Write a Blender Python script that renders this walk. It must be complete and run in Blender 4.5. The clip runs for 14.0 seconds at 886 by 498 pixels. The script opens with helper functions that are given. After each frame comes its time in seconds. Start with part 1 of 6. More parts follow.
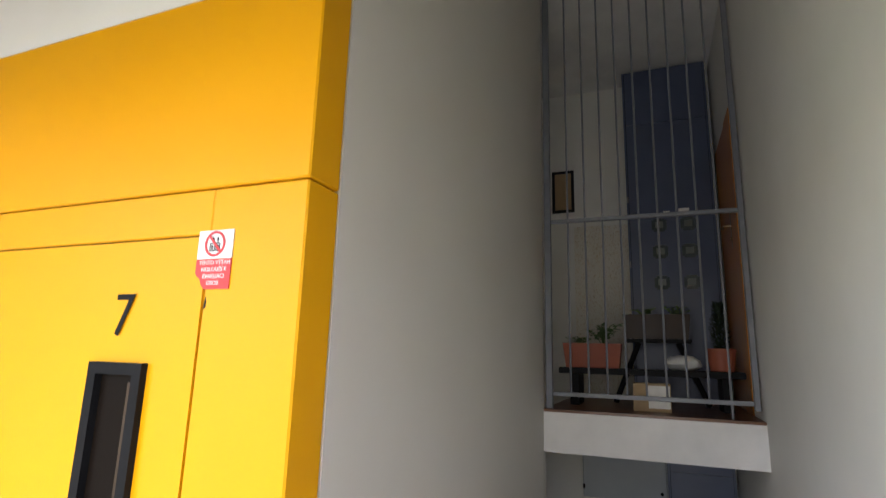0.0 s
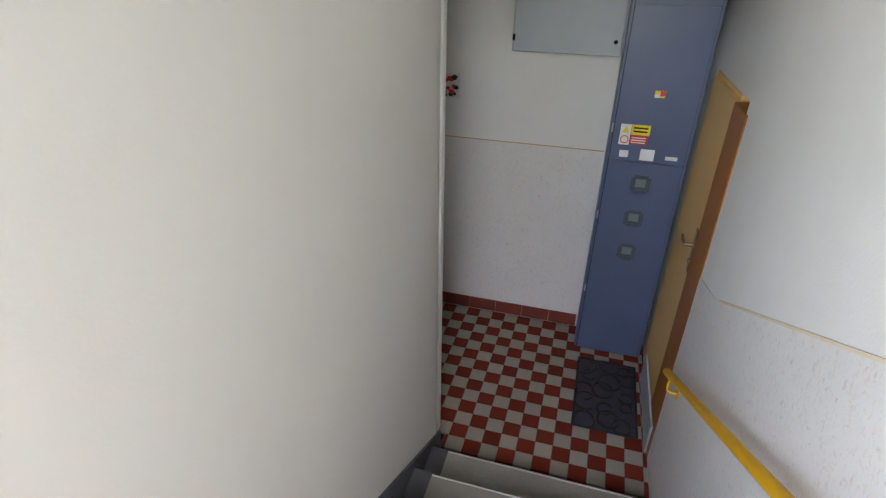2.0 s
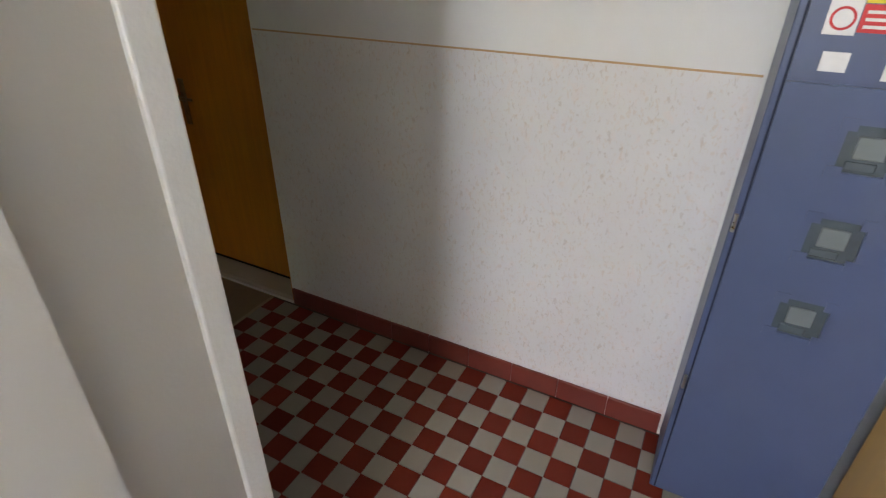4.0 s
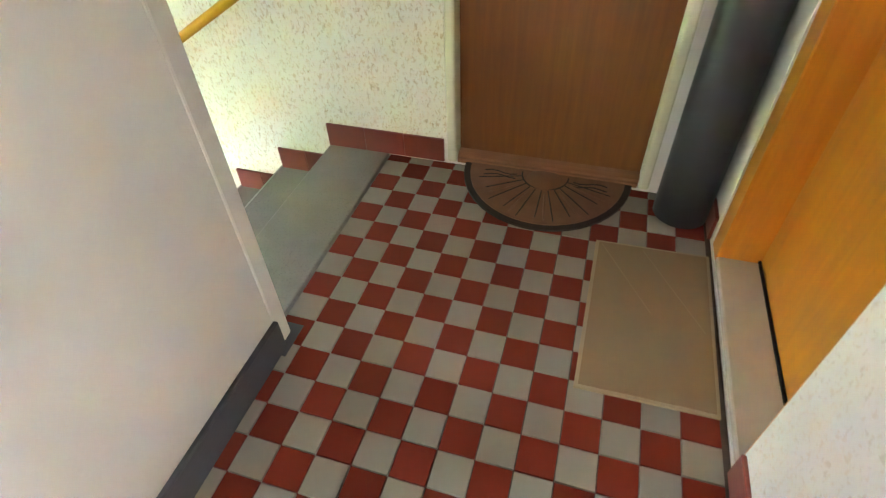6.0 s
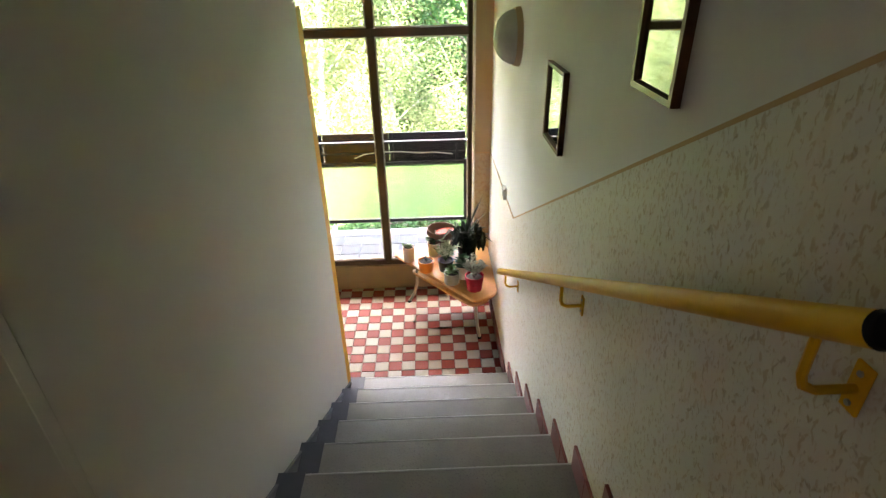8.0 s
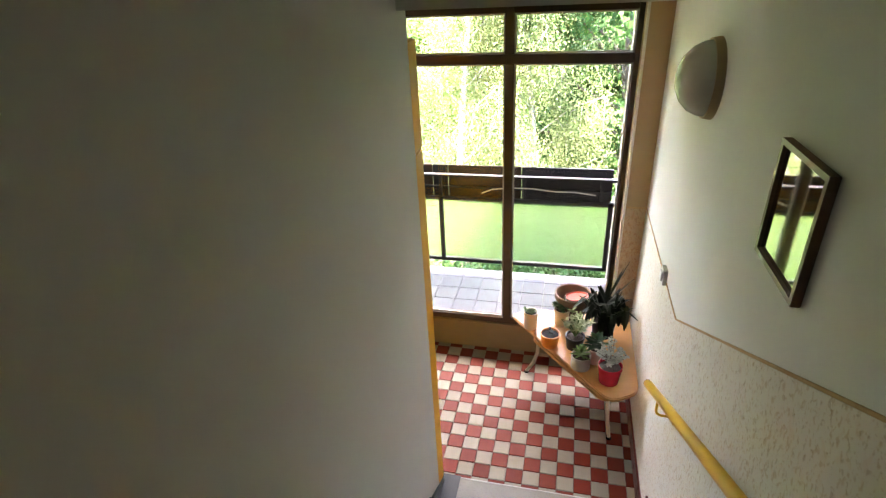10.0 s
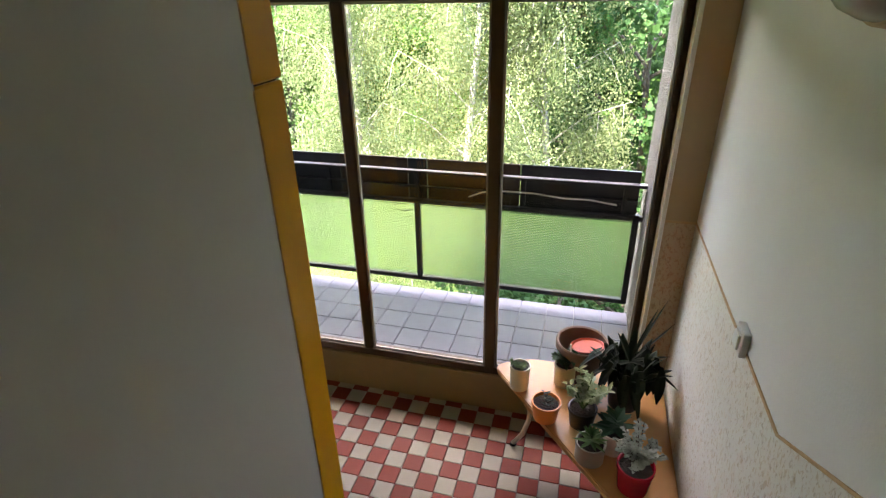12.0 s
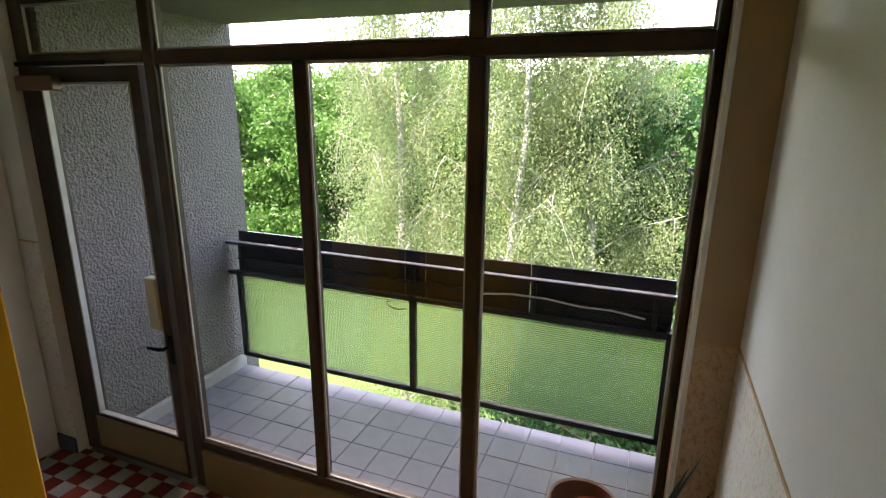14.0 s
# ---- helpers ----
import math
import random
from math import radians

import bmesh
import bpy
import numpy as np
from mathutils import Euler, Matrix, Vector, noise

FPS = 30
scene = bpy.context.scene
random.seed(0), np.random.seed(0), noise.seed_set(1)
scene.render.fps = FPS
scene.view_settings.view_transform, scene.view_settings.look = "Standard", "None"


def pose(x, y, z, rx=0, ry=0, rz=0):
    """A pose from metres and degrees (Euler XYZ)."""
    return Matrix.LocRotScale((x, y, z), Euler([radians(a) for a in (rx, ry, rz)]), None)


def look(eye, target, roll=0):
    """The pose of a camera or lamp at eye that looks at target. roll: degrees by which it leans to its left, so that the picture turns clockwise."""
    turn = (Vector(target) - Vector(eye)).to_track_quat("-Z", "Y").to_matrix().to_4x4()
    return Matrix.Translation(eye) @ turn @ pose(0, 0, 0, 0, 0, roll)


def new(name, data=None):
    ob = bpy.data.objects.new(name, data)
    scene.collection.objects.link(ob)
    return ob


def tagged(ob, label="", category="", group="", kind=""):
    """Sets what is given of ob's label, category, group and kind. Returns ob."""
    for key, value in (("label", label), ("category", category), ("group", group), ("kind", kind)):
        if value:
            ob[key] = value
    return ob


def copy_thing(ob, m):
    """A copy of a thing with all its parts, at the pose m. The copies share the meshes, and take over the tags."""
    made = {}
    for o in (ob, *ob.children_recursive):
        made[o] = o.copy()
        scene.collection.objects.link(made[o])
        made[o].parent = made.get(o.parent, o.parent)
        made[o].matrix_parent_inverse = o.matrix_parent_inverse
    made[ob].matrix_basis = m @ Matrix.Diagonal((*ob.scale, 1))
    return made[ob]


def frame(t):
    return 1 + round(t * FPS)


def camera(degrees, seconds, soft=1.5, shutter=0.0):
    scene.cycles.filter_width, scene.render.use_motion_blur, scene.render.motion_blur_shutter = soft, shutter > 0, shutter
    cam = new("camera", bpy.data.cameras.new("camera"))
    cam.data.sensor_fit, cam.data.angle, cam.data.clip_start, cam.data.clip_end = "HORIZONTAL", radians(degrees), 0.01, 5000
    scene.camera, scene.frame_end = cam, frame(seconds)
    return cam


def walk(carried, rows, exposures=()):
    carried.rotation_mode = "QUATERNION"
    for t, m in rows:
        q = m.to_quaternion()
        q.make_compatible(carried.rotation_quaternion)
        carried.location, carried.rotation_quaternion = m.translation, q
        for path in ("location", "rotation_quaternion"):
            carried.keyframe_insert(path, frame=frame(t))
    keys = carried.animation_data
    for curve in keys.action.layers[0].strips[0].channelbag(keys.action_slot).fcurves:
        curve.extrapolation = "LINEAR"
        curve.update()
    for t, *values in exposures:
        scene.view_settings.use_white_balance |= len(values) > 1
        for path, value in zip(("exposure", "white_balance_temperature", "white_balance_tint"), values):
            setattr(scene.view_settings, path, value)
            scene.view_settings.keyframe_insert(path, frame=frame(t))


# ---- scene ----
# camera and its walk
cam = camera(80.2, 14.0, 1.25, 0.12)
PATH = [
    (0, (2.903, -3.462, 3.066), (2.173, -1.642, 3.463), 1.6),
    (0.5, (2.869, -3.269, 2.915), (2.101, -1.423, 2.868), 1.2),
    (1, (2.838, -2.888, 2.669), (2.094, -1.11, 2.136), 0.3),
    (1.5, (2.842, -2.519, 2.56), (2.184, -0.839, 1.696), -0.2),
    (2, (2.858, -2.126, 2.462), (2.375, -0.442, 1.497), 0.9),
    (2.2, (2.916, -1.931, 2.403), (2.464, -0.255, 1.411), 0.2),
    (4.3, (2.81, -0.127, 1.607), (1.825, 1.307, 0.621), 0.8),
    (4.5, (2.721, 0.061, 1.572), (1.534, 1.312, 0.558), 1.9),
    (5, (2.408, 0.447, 1.491), (0.89, 1.069, 0.348), 0.4),
    (5.5, (2.127, 0.716, 1.41), (0.608, 0.709, 0.11), 0.7),
    (5.6, (2.07, 0.754, 1.382), (0.58, 0.623, 0.054), -0.8),
    (6, (1.78, 0.828, 1.317), (0.412, 0.378, -0.07), -2.3),
    (6.5, (1.404, 0.812, 1.338), (0.147, 0.03, -0.006), -2.1),
    (7, (0.928, 0.768, 1.264), (-0.063, -0.471, 0.046), -3.2),
    (7.5, (0.68, 0.546, 1.264), (0.107, -1.033, 0.18), -2.6),
    (8, (0.436, 0.42, 1.295), (0.398, -1.333, 0.334), -1.3),
    (8.3, (0.334, 0.418, 1.378), (0.539, -1.346, 0.459), -0.2),
    (8.5, (0.309, 0.399, 1.374), (0.571, -1.374, 0.487), -0.4),
    (10.8, (0.508, -0.815, 1.215), (1.032, -2.498, 0.27), -2.6),
    (11, (0.507, -0.9, 1.167), (1.048, -2.581, 0.229), -2.3),
    (11.5, (0.47, -1.14, 1.022), (0.997, -2.834, 0.098), -1.6),
    (12, (0.441, -1.389, 0.864), (0.925, -3.112, -0.029), -1.2),
    (12.5, (0.362, -1.627, 0.706), (0.865, -3.377, -0.121), -1.0),
    (13, (0.36, -1.807, 0.622), (0.908, -3.586, -0.109), -0.2),
    (13.5, (0.305, -1.916, 0.625), (0.947, -3.71, 0.018), 0.3),
    (14, (0.259, -1.95, 0.641), (0.962, -3.749, 0.121), 0.6),
]
EXPOSURES = [(0.0, 2.65, 6800, 20), (0.6, 2.65, 6700, 20), (1.0, 2.95, 6600, 16), (1.5, 3.55, 6500, 14), (2.0, 4.3, 6600, 16), (2.2, 4.5, 6600, 16), (4.3, 5.4, 7000, 18), (4.5, 5.75, 7100, 20), (5.0, 6.9, 8500, 20), (5.5, 7.9, 7000, 14), (6.0, 8.4, 6400, 11), (6.5, 8.35, 5800, 8),
             (7.0, 7.3, 5700, 7), (7.5, 5.95, 6700, 17), (8.0, 5.55, 7300, 22), (8.3, 5.5, 7300, 22), (8.7, 5.4, 7300, 22), (10.8, 5.1, 7300, 22), (11.0, 5.0, 7300, 22), (12.0, 4.15, 7100, 20), (12.5, 3.85, 7000, 19), (13.0, 3.65, 7000, 19), (14.0, 3.5, 7100, 20)]
walk(cam, [(t, look(eye, target, roll)) for t, eye, target, roll in PATH], EXPOSURES)

# levels and main lines of the plan (metres)
B, D, A, U = -1.38, 0.0, 1.38, 2.76
TOP = 5.56
RISE, TREAD = 0.1725, 0.29
XL, SL, SR, XR, XS = -0.06, 1.03, 2.27, 3.44, 3.425
YF = 1.32
YW = -3.79
LIFT_A, LIFT_B = -2.62, -2.345

# world, sun, window light
world = bpy.data.worlds.new("world")
scene.world = world
world.use_nodes = True
wn = world.node_tree
sky = wn.nodes.new("ShaderNodeTexSky")
sky.sky_type = 'NISHITA'
sky.sun_disc = False
sky.sun_elevation = radians(52)
sky.sun_rotation = radians(155)
sky.air_density, sky.dust_density = 1.0, 1.5
wn.nodes["Background"].inputs["Strength"].default_value = 0.13
wn.links.new(sky.outputs[0], wn.nodes["Background"].inputs["Color"])
sun = new("sun", bpy.data.lights.new("sun", 'SUN'))
sun.data.energy, sun.data.angle, sun.data.color = 2.9, radians(0.5), (1.0, 0.96, 0.90)
# the sun stands behind the building, high, and shines on the trees
sun.matrix_world = look((9, 16, 26), (0, 0, 0))
lamp_a = new("window_light_upper", bpy.data.lights.new("window_light_upper", 'AREA'))
lamp_a.data.shape, lamp_a.data.size, lamp_a.data.size_y = 'RECTANGLE', 3.0, 2.16
lamp_a.data.energy, lamp_a.data.color = 4.8, (0.93, 0.97, 1.0)
lamp_a.data.spread = radians(150)
lamp_a.matrix_world = look((1.7, YW + 0.08, A + 1.4), (1.7, 0, A + 1.4))


# materials
def material(name, base, dark=None, scale=6.0, amount=0.5, rough=0.6, bump=0.1, bump_scale=60.0, metal=0.0, fine=None, detail=6.0, rough_var=0.1, coat=0.0, random_amount=0.0, stretch=None, distance=0.003):
    m = bpy.data.materials.new(name)
    m.use_nodes = True
    nt = m.node_tree
    bsdf = nt.nodes["Principled BSDF"]
    tc = nt.nodes.new("ShaderNodeTexCoord")
    coord = tc.outputs["Object"]
    if stretch:
        mp = nt.nodes.new("ShaderNodeMapping")
        mp.inputs["Scale"].default_value = stretch
        nt.links.new(coord, mp.inputs["Vector"])
        coord = mp.outputs["Vector"]
    dark = dark or tuple(c * 0.82 for c in base)
    n1 = nt.nodes.new("ShaderNodeTexNoise")
    n1.inputs["Scale"].default_value, n1.inputs["Detail"].default_value, n1.inputs["Roughness"].default_value = scale, detail, 0.6
    nt.links.new(coord, n1.inputs["Vector"])
    ramp = nt.nodes.new("ShaderNodeMapRange")
    ramp.inputs["From Min"].default_value, ramp.inputs["From Max"].default_value = 0.5 - amount * 0.4, 0.5 + amount * 0.4
    nt.links.new(n1.outputs["Fac"], ramp.inputs["Value"])
    mix = nt.nodes.new("ShaderNodeMix")
    mix.data_type = 'RGBA'
    mix.inputs["A"].default_value, mix.inputs["B"].default_value = (*dark, 1), (*base, 1)
    nt.links.new(ramp.outputs["Result"], mix.inputs["Factor"])
    colour = mix.outputs["Result"]
    n2 = nt.nodes.new("ShaderNodeTexNoise")
    n2.inputs["Scale"].default_value, n2.inputs["Detail"].default_value = bump_scale, 4.0
    nt.links.new(coord, n2.inputs["Vector"])
    if fine:
        speck = nt.nodes.new("ShaderNodeMapRange")
        speck.inputs["From Min"].default_value, speck.inputs["From Max"].default_value = 0.56, 0.68
        nt.links.new(n2.outputs["Fac"], speck.inputs["Value"])
        mix2 = nt.nodes.new("ShaderNodeMix")
        mix2.data_type = 'RGBA'
        mix2.inputs["B"].default_value = (*fine, 1)
        nt.links.new(colour, mix2.inputs["A"])
        nt.links.new(speck.outputs["Result"], mix2.inputs["Factor"])
        colour = mix2.outputs["Result"]
    if random_amount:
        info = nt.nodes.new("ShaderNodeObjectInfo")
        geo = nt.nodes.new("ShaderNodeNewGeometry")
        add = nt.nodes.new("ShaderNodeMath")
        add.operation = 'ADD'
        nt.links.new(info.outputs["Random"], add.inputs[0])
        nt.links.new(geo.outputs["Random Per Island"], add.inputs[1])
        val = nt.nodes.new("ShaderNodeMapRange")
        val.inputs["From Max"].default_value = 2.0
        val.inputs["To Min"].default_value, val.inputs["To Max"].default_value = 1 - random_amount, 1 + random_amount
        nt.links.new(add.outputs[0], val.inputs["Value"])
        hsv = nt.nodes.new("ShaderNodeHueSaturation")
        nt.links.new(val.outputs["Result"], hsv.inputs["Value"])
        nt.links.new(colour, hsv.inputs["Color"])
        colour = hsv.outputs["Color"]
    nt.links.new(colour, bsdf.inputs["Base Color"])
    rr = nt.nodes.new("ShaderNodeMapRange")
    rr.inputs["To Min"].default_value, rr.inputs["To Max"].default_value = max(0.02, rough - rough_var), min(1.0, rough + rough_var)
    nt.links.new(n1.outputs["Fac"], rr.inputs["Value"])
    nt.links.new(rr.outputs["Result"], bsdf.inputs["Roughness"])
    bsdf.inputs["Metallic"].default_value = metal
    bsdf.inputs["Coat Weight"].default_value = coat
    if bump:
        bp = nt.nodes.new("ShaderNodeBump")
        bp.inputs["Strength"].default_value, bp.inputs["Distance"].default_value = bump, distance
        nt.links.new(n2.outputs["Fac"], bp.inputs["Height"])
        nt.links.new(bp.outputs["Normal"], bsdf.inputs["Normal"])
    return m


def dado_material(name, base, fleck, density=0.55, strength=0.75):
    """Pale paint rolled over with short slanting ochre flecks and faint orange smudges."""
    m = material(name, base, tuple(c * 0.92 for c in base), 3.0, 0.6, 0.55, 0.25, 90.0)
    nt = m.node_tree
    bsdf = nt.nodes["Principled BSDF"]
    colour = bsdf.inputs["Base Color"].links[0].from_socket
    tc = nt.nodes.new("ShaderNodeTexCoord")
    smudge = tuple(b * 0.55 + f * 0.45 for b, f in zip(base, (fleck[0] * 1.3, fleck[1] * 1.0, fleck[2] * 0.9)))
    for scale, rot, lo, width, top, tone, seed in (((26, 26, 17), 0.5, density + 0.03, 0.08, strength * 0.6, smudge, 7.0), ((92, 92, 52), 0.75, density, 0.09, strength, fleck, 0.0), ((80, 80, 46), -0.5, density + 0.045, 0.07, strength * 0.9, tuple(c * 0.7 for c in fleck), 3.0)):
        mp = nt.nodes.new("ShaderNodeMapping")
        mp.inputs["Location"].default_value = (seed, seed, seed)
        mp.inputs["Rotation"].default_value = (rot, rot, 0.2)
        mp.inputs["Scale"].default_value = scale
        nt.links.new(tc.outputs["Object"], mp.inputs["Vector"])
        n = nt.nodes.new("ShaderNodeTexNoise")
        n.inputs["Scale"].default_value, n.inputs["Detail"].default_value = 1.0, 2.0
        n.inputs["Distortion"].default_value = 0.7
        nt.links.new(mp.outputs["Vector"], n.inputs["Vector"])
        r = nt.nodes.new("ShaderNodeMapRange")
        r.inputs["From Min"].default_value, r.inputs["From Max"].default_value = lo, lo + width
        r.inputs["To Max"].default_value = top
        nt.links.new(n.outputs["Fac"], r.inputs["Value"])
        big = nt.nodes.new("ShaderNodeTexNoise")
        big.inputs["Scale"].default_value = 5.0 + seed
        nt.links.new(tc.outputs["Object"], big.inputs["Vector"])
        r2 = nt.nodes.new("ShaderNodeMapRange")
        r2.inputs["From Min"].default_value, r2.inputs["From Max"].default_value = 0.3, 0.5
        r2.inputs["To Min"].default_value = 0.35
        nt.links.new(big.outputs["Fac"], r2.inputs["Value"])
        mul = nt.nodes.new("ShaderNodeMath")
        mul.operation = 'MULTIPLY'
        nt.links.new(r.outputs["Result"], mul.inputs[0])
        nt.links.new(r2.outputs["Result"], mul.inputs[1])
        mix = nt.nodes.new("ShaderNodeMix")
        mix.data_type = 'RGBA'
        mix.inputs["B"].default_value = (*tone, 1)
        nt.links.new(colour, mix.inputs["A"])
        nt.links.new(mul.outputs[0], mix.inputs["Factor"])
        colour = mix.outputs["Result"]
    nt.links.new(colour, bsdf.inputs["Base Color"])
    return m


def glass_material(name, tint=(1, 1, 1), rough=0.0, thin=True):
    m = bpy.data.materials.new(name)
    m.use_nodes = True
    nt = m.node_tree
    out = nt.nodes["Material Output"]
    tr = nt.nodes.new("ShaderNodeBsdfTransparent")
    tr.inputs["Color"].default_value = (*tint, 1)
    gl = nt.nodes.new("ShaderNodeBsdfGlossy")
    gl.inputs["Roughness"].default_value = rough
    lw = nt.nodes.new("ShaderNodeLayerWeight")
    lw.inputs["Blend"].default_value = 0.5
    pw = nt.nodes.new("ShaderNodeMath")
    pw.operation = 'POWER'
    pw.inputs[1].default_value = 5.0
    nt.links.new(lw.outputs["Facing"], pw.inputs[0])
    fr = nt.nodes.new("ShaderNodeMath")
    fr.operation = 'MULTIPLY_ADD'
    fr.inputs[1].default_value, fr.inputs[2].default_value = 0.8, 0.025
    nt.links.new(pw.outputs[0], fr.inputs[0])
    mx = nt.nodes.new("ShaderNodeMixShader")
    nt.links.new(fr.outputs[0], mx.inputs[0])
    nt.links.new(tr.outputs[0], mx.inputs[1])
    nt.links.new(gl.outputs[0], mx.inputs[2])
    nt.links.new(mx.outputs[0], out.inputs["Surface"])
    return m


def wood_material(name, light, dark, axis=2, scale=14.0, rough=0.4, coat=0.2, squash=0.06):
    st = [scale, scale, scale]
    st[axis] = scale * squash
    m = material(name, light, dark, 1.6, 0.9, rough, 0.15, 6.0, coat=coat, detail=8.0, stretch=tuple(st), distance=0.001)
    return m


def leaf_material(name, a, b, dim):
    m = bpy.data.materials.new(name)
    m.use_nodes = True
    nt = m.node_tree
    out = nt.nodes["Material Output"]
    bsdf = nt.nodes["Principled BSDF"]
    geo = nt.nodes.new("ShaderNodeNewGeometry")
    tc = nt.nodes.new("ShaderNodeTexCoord")
    n = nt.nodes.new("ShaderNodeTexNoise")
    n.inputs["Scale"].default_value = 0.7
    nt.links.new(tc.outputs["Object"], n.inputs["Vector"])
    add = nt.nodes.new("ShaderNodeMath")
    add.operation = 'MULTIPLY_ADD'
    add.inputs[1].default_value = 0.55
    nt.links.new(geo.outputs["Random Per Island"], add.inputs[0])
    sub = nt.nodes.new("ShaderNodeMapRange")
    sub.inputs["From Min"].default_value, sub.inputs["From Max"].default_value = 0.3, 0.7
    sub.inputs["To Max"].default_value = 0.5
    nt.links.new(n.outputs["Fac"], sub.inputs["Value"])
    nt.links.new(sub.outputs["Result"], add.inputs[2])
    mix = nt.nodes.new("ShaderNodeMix")
    mix.data_type = 'RGBA'
    mix.inputs["A"].default_value, mix.inputs["B"].default_value = (*a, 1), (*b, 1)
    nt.links.new(add.outputs[0], mix.inputs["Factor"])
    nt.links.new(mix.outputs["Result"], bsdf.inputs["Base Color"])
    bsdf.inputs["Roughness"].default_value = 0.6
    bsdf.inputs["Specular IOR Level"].default_value = 0.2
    tl = nt.nodes.new("ShaderNodeBsdfTranslucent")
    nt.links.new(mix.outputs["Result"], tl.inputs["Color"])
    mx = nt.nodes.new("ShaderNodeMixShader")
    mx.inputs[0].default_value = dim
    nt.links.new(bsdf.outputs[0], mx.inputs[1])
    nt.links.new(tl.outputs[0], mx.inputs[2])
    nt.links.new(mx.outputs[0], out.inputs["Surface"])
    return m


WHITE = material("white_wall_paint", (0.78, 0.77, 0.72), (0.70, 0.69, 0.64), 1.6, 0.6, 0.7, 0.22, 130.0)
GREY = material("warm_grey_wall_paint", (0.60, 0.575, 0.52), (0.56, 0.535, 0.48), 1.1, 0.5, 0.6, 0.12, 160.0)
DADO = dado_material("stippled_dado_paint", (0.74, 0.71, 0.62), (0.47, 0.33, 0.15), 0.558, 0.54)
DADO_WHITE = dado_material("plain_dado_paint", (0.74, 0.72, 0.68), (0.62, 0.49, 0.35), 0.57, 0.38)
LINE = material("ochre_line_paint", (0.50, 0.27, 0.09), (0.50, 0.36, 0.2), 25, 0.9, 0.6, 0.1)
LINE_PALE = material("faded_line_paint", (0.66, 0.50, 0.30), (0.72, 0.66, 0.55), 25, 0.9, 0.6, 0.1)
CEIL = material("ceiling_paint", (0.78, 0.77, 0.74), None, 2.0, 0.4, 0.8, 0.15, 120.0)
YELLOW = material("yellow_lift_enamel", (0.76, 0.35, 0.003), (0.73, 0.33, 0.003), 2.0, 0.5, 0.4, 0.08, 120.0)
YELLOW.node_tree.nodes["Principled BSDF"].inputs["Specular IOR Level"].default_value = 0.22
YELLOW_RAIL = material("yellow_rail_enamel", (0.76, 0.41, 0.008), (0.66, 0.34, 0.008), 18, 0.6, 0.35, 0.1, 60)
YELLOW_RAIL.node_tree.nodes["Principled BSDF"].inputs["Specular IOR Level"].default_value = 0.22
BLACK = material("black_paint", (0.013, 0.013, 0.014), (0.008, 0.008, 0.009), 9, 0.6, 0.4, 0.1)
BLUE = material("blue_grey_enamel", (0.085, 0.11, 0.185), (0.07, 0.092, 0.16), 3, 0.6, 0.35, 0.1, 200)
BLUE_EDGE = material("dark_blue_gap", (0.02, 0.026, 0.05), None, 6, 0.4, 0.5, 0.05)
STEEL = material("grey_enamelled_steel", (0.42, 0.46, 0.48), (0.36, 0.40, 0.43), 3, 0.6, 0.38, 0.05, 120)
METAL = material("brushed_metal", (0.55, 0.54, 0.52), (0.40, 0.39, 0.37), 30, 0.7, 0.3, 0.08, 200, metal=1.0)
BRASS = material("aged_brass", (0.50, 0.36, 0.18), (0.22, 0.14, 0.07), 30, 0.8, 0.35, 0.1, 150, metal=1.0)
TILE_RED = material("red_floor_tile", (0.19, 0.028, 0.015), (0.15, 0.022, 0.012), 5, 0.9, 0.5, 0.1, 90, random_amount=0.22, rough_var=0.08)
TILE_RED.node_tree.nodes["Principled BSDF"].inputs["Specular IOR Level"].default_value = 0.12
TILE_PALE = material("pale_floor_tile", (0.305, 0.282, 0.23), (0.26, 0.237, 0.19), 6, 0.9, 0.5, 0.1, 90, random_amount=0.13, rough_var=0.08)
TILE_PALE.node_tree.nodes["Principled BSDF"].inputs["Specular IOR Level"].default_value = 0.12
GROUT = material("dark_grout", (0.10, 0.08, 0.065), None, 30, 0.8, 0.9, 0.3, 120)
SKIRT = material("red_brown_skirting_tile", (0.20, 0.04, 0.026), (0.14, 0.028, 0.02), 8, 0.8, 0.42, 0.1, 60, random_amount=0.2)
STAIR = material("terrazzo_stair", (0.27, 0.255, 0.22), (0.165, 0.155, 0.13), 4, 0.9, 0.42, 0.3, 130, fine=(0.17, 0.16, 0.14))
NOSING = material("worn_step_edge", (0.55, 0.54, 0.50), (0.40, 0.39, 0.35), 22, 0.9, 0.5, 0.2, 80)
SLATE = material("slate_grey_plinth_paint", (0.085, 0.088, 0.098), (0.06, 0.062, 0.07), 6, 0.7, 0.4, 0.15, 70)
BROWN_DOOR = wood_material("brown_veneer", (0.24, 0.088, 0.012), (0.14, 0.046, 0.008), 2, 30, 0.5, 0.05)
ORANGE_DOOR = wood_material("orange_varnished_wood", (0.66, 0.25, 0.014), (0.44, 0.145, 0.009), 2, 18, 0.35, 0.4)
TAN_DOOR = wood_material("light_wood_veneer", (0.86, 0.54, 0.18), (0.78, 0.47, 0.15), 2, 22, 0.5, 0.0)
DARK_WOOD = wood_material("brown_stained_wood", (0.17, 0.062, 0.02), (0.11, 0.04, 0.014), 2, 22, 0.4)
CREAM = material("cream_frame_enamel", (0.62, 0.62, 0.47), (0.54, 0.53, 0.38), 6, 0.7, 0.35, 0.1, 60)
SILL = material("pale_threshold", (0.48, 0.42, 0.34), (0.40, 0.34, 0.27), 8, 0.7, 0.5, 0.15)
